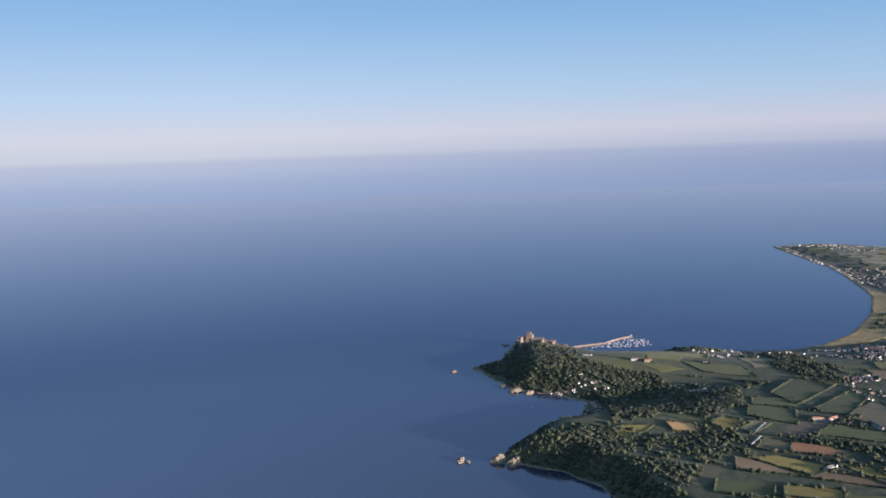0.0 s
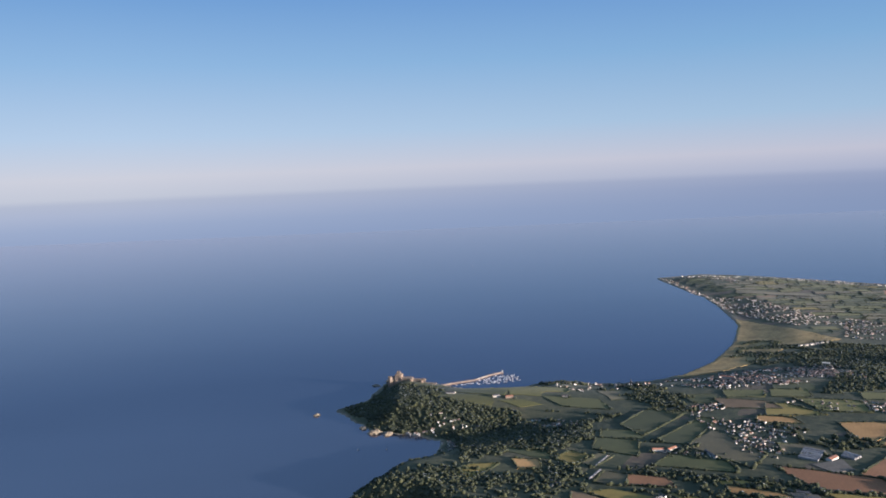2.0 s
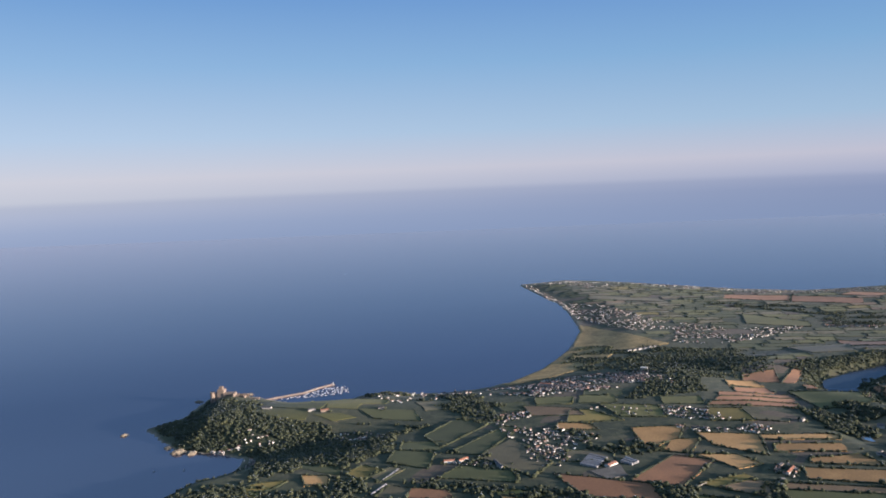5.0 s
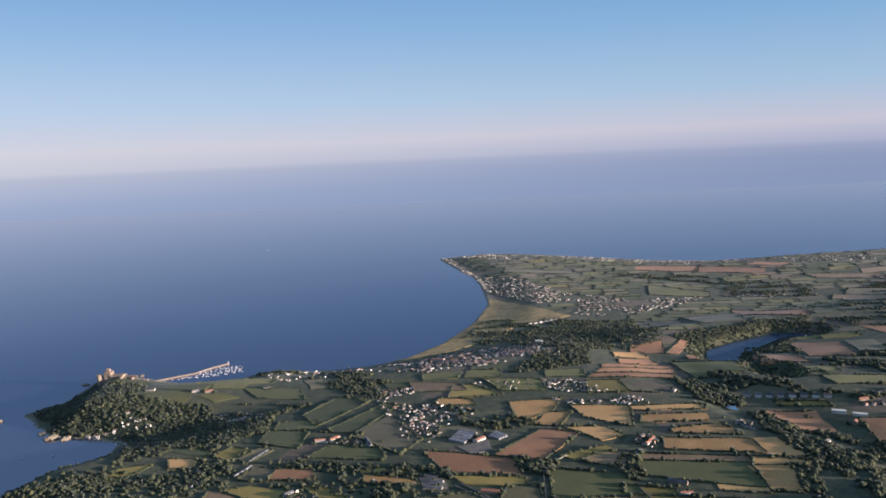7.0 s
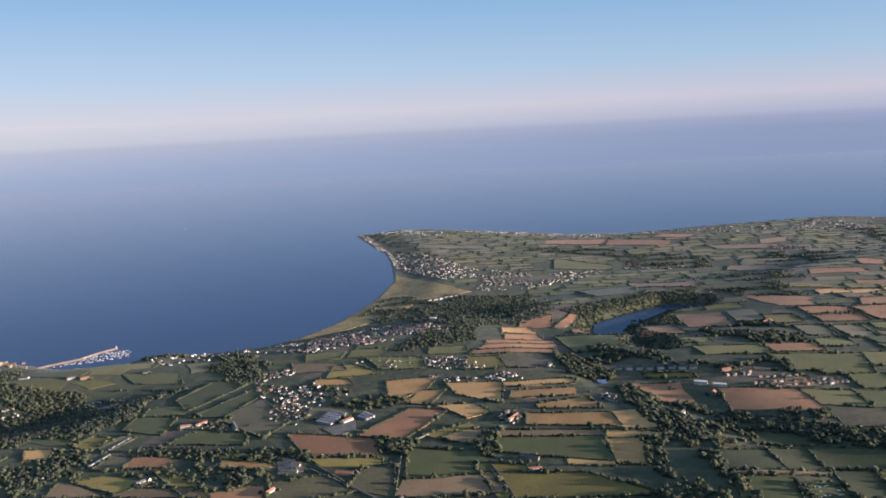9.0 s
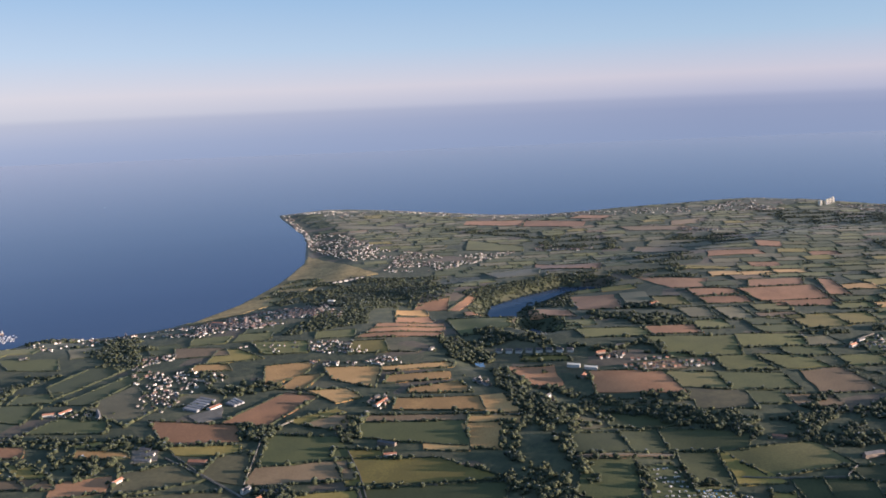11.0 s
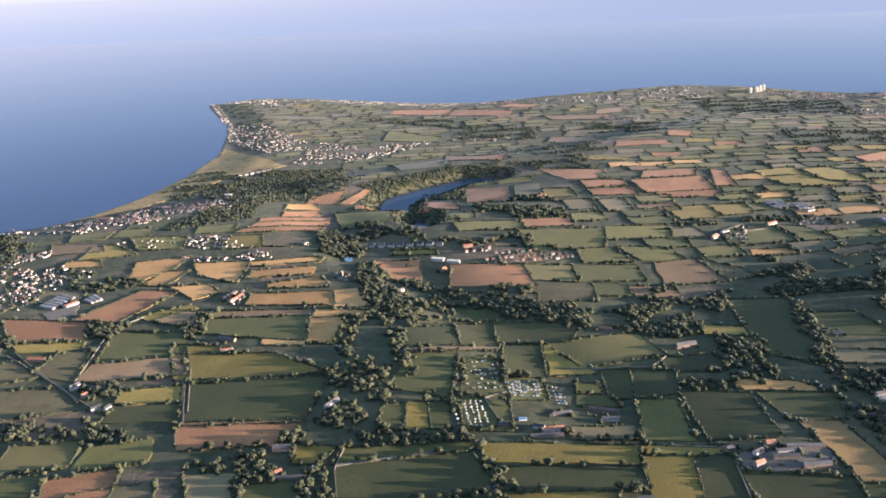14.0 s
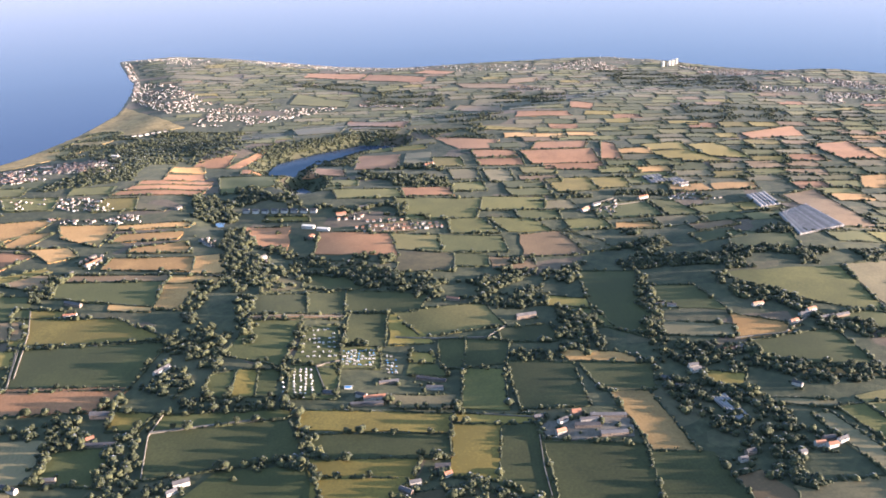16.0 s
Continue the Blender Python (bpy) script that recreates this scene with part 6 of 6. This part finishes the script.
def rock(x, y, size, tall, seed):
    bm = bmesh.new()
    bmesh.ops.create_icosphere(bm, subdivisions=3, radius=1)
    for v in bm.verts:
        n1 = noise.noise(v.co * 1.7 + Vector((seed, 0, 0))) + 0.5 * noise.noise(v.co * 4.1 + Vector((0, seed, 0)))
        v.co *= 1 + 0.42 * n1
        v.co = Vector((v.co.x * size, v.co.y * size * 0.62, v.co.z * tall))
    tagged(new("rock", hull(bm, ROCK)), "low sunlit brown rock standing out of the sea", "rock", "rocks off the headland").matrix_basis = pose(x, y, 0, 0, 0, seed * 47)


for k, (x, y, size, tall) in enumerate(((-66, 1050, 5.0, 2.6), (-43, 744, 6.0, 3.4), (-36, 740, 3.0, 1.6), (-6, 742, 8, 6.5), (8, 736, 9, 6), (-20, 1060, 9, 1.8), (-8, 1030, 8, 2), (14, 962, 9, 4), (30, 956, 8, 3),
                                       (-2, 984, 7, 2), (4, 1190, 6, 2.2), (22, 1214, 6, 2), (48, 1226, 6, 2), (74, 1212, 6, 2), (2010, 1700, 14, 2.4), (1985, 1722, 10, 1.8), (1960, 1745, 9, 1.6))):
    rock(x, y, size, tall, k + 1)

# ---- holiday camp ----


def caravan_kind(length, tall, awning):
    van = new("caravan")
    shell = part("body", box((-length / 2, -0.42, 0.15), (length / 2, 0.42, tall), CANVAS, 0.16), van)
    part("window_band", box((-length * 0.35, -0.44, tall * 0.55), (length * 0.35, 0.44, tall * 0.8), DARKPANE), shell, "dark side windows")
    for x in (-0.25, 0.25):
        part("wheel", drum(0.14, 0.14, -0.46, 0.46, PAINT, 10), van, "dark tyre", m=pose(x, 0, 0.14, 90, 0, 0))
    if awning:
        part("awning", prism(length * 0.8, 0.8, 0.55, 0.35, CANVAS), van, "pale canvas awning", m=pose(0, 0.85, 0.05))
    return tagged(van, "white touring caravan on a grass pitch", "caravan", "caravans and tents at the camp")


def tent_kind(r, tall, material, label):
    tent = new("tent")
    bm = bmesh.new()
    bmesh.ops.create_cone(bm, cap_ends=True, segments=10, radius1=r * 0.96, radius2=r, depth=0.4, matrix=Matrix.Translation((0, 0, 0.2)))
    bmesh.ops.create_cone(bm, cap_ends=True, segments=10, radius1=r, radius2=0.03, depth=tall - 0.4, matrix=Matrix.Translation((0, 0, 0.4 + (tall - 0.4) / 2)))
    sheet = part("canvas", hull(bm, material), tent)
    part("door_flap", box((-0.2, -r - 0.02, 0), (0.2, -r * 0.8, 0.6), PAINT), sheet)
    return tagged(tent, label, "tent", "caravans and tents at the camp")


CAMP = [caravan_kind(1.9, 0.95, False), caravan_kind(2.1, 1.0, True), tent_kind(0.9, 1.3, CANVAS, "white bell tent on a grass pitch"), tent_kind(0.6, 0.9, BLUE, "small blue dome tent")]
CAMP_USED = set()


def pitch(kind, x, y, turn):
    m = pose(x, y, ground_z(x, y) + 0.55, 0, 0, turn)
    if kind in CAMP_USED:
        copy_thing(CAMP[kind], m)
    else:
        CAMP_USED.add(kind)
        CAMP[kind].matrix_basis = m


def pitches(kinds, columns, rows, a, b, c, d, keep=0.85):
    """Pitches in rows over a four-cornered lawn."""
    a, b, c, d = [Vector(p) for p in (a, b, c, d)]
    for i in range(columns):
        for j in range(rows):
            if rng.random() < keep:
                u, v = (i + 0.5) / columns, (j + 0.5) / rows
                p = a.lerp(b, u).lerp(d.lerp(c, u), v)
                pitch(int(rng.choice(kinds)), p.x + rng.normal(0, 0.35), p.y + rng.normal(0, 0.35), -20 + rng.choice([0, 0, 90]) + rng.normal(0, 8))


pitches([1, 0, 0], 7, 7, (736, 452), (761, 452), (748, 401), (722, 410), 0.72)
pitches([0, 1, 1, 3], 9, 6, (755, 413), (779, 410), (769, 383), (746, 391), 0.9)
pitches([1, 0, 3], 3, 6, (781, 398), (791, 394), (780, 368), (773, 371), 0.8)
pitches([2, 2, 0], 4, 9, (714, 399), (728, 394), (719, 360), (705, 367), 0.85)
pitches([2], 1, 6, (706, 405), (709, 404), (702, 369), (700, 370), 1.0)
pool = new("swimming_pool")
pool.matrix_basis = pose(742, 361, ground_z(742, 361) + 0.7, 0, 0, -20)
part("basin", box((-2.6, -1.8, -0.8), (2.6, 1.8, 0.06), CONCRETE, 0.05), pool)
part("water", box((-2.2, -1.4, 0.0), (2.2, 1.4, 0.09), BLUE), pool, "turquoise water")
tagged(pool, "small turquoise swimming pool beside the clubhouse", "swimming pool")

# ---- lanes ----


def lane(width, *points):
    """A narrow road laid on the land."""
    pts = [np.array(p, float) for p in points]
    line = []
    for p, q in zip(pts, pts[1:]):
        n = max(2, int(np.linalg.norm(q - p) / 4))
        line += [p + (q - p) * k / n for k in range(n)]
    line = np.array(line + [pts[-1]])
    way = np.gradient(line, axis=0)
    way /= np.linalg.norm(way, axis=1)[:, None]
    side = np.stack([-way[:, 1], way[:, 0]], 1) * width / 2
    xy = np.stack([line - side, line + side], 1)
    z = lie(xy[..., 0], xy[..., 1]) + 1.35
    v = np.concatenate([xy, z[..., None]], -1).reshape(-1, 3)
    low = v - [0, 0, 1.2]
    k = len(v)
    f = grid_faces(len(line), 2)
    edges = np.concatenate([np.stack([np.arange(0, k - 2, 2), np.arange(2, k, 2), k + np.arange(2, k, 2), k + np.arange(0, k - 2, 2)], -1), np.stack([np.arange(1, k - 2, 2), k + np.arange(1, k - 2, 2), k + np.arange(3, k, 2), np.arange(3, k, 2)], -1)])
    tagged(new("road", mesh_of("road", np.concatenate([v, low]), np.concatenate([f, edges]), [LANE])), "narrow pale country lane between hedges", "road", kind="structure")


lane(0.68, (406, 641), (430, 600), (462, 539), (480, 506))
lane(0.62, (547, 588), (546, 546), (538, 475))
lane(0.56, (703, 490), (737, 480), (774, 469))
lane(0.56, (1081, 608), (1112, 621), (1144, 629))
lane(0.62, (791, 303), (820, 282), (833, 272))
lane(0.5, (826, 256), (812, 227), (803, 204))
lane(0.5, (534, 463), (539, 524))
lane(0.56, (616, 364), (637, 359), (680, 348))
lane(0.56, (1084, 297), (1047, 284), (1010, 294))
lane(0.5, (607, 320), (615, 360), (627, 381))
lane(0.62, (461, 565), (488, 655), (516, 670))
lane(0.62, (748, 399), (730, 396), (727, 365))
lane(0.5, (616, 363), (647, 356), (683, 346))
lane(0.5, (534, 461), (537, 492), (540, 521))
lane(0.6, (1169, 605), (1140, 607), (1097, 605))
lane(0.6, (799, 421), (831, 399), (857, 384), (878, 394))
lane(0.6, (412, 645), (432, 599), (456, 552), (465, 528))
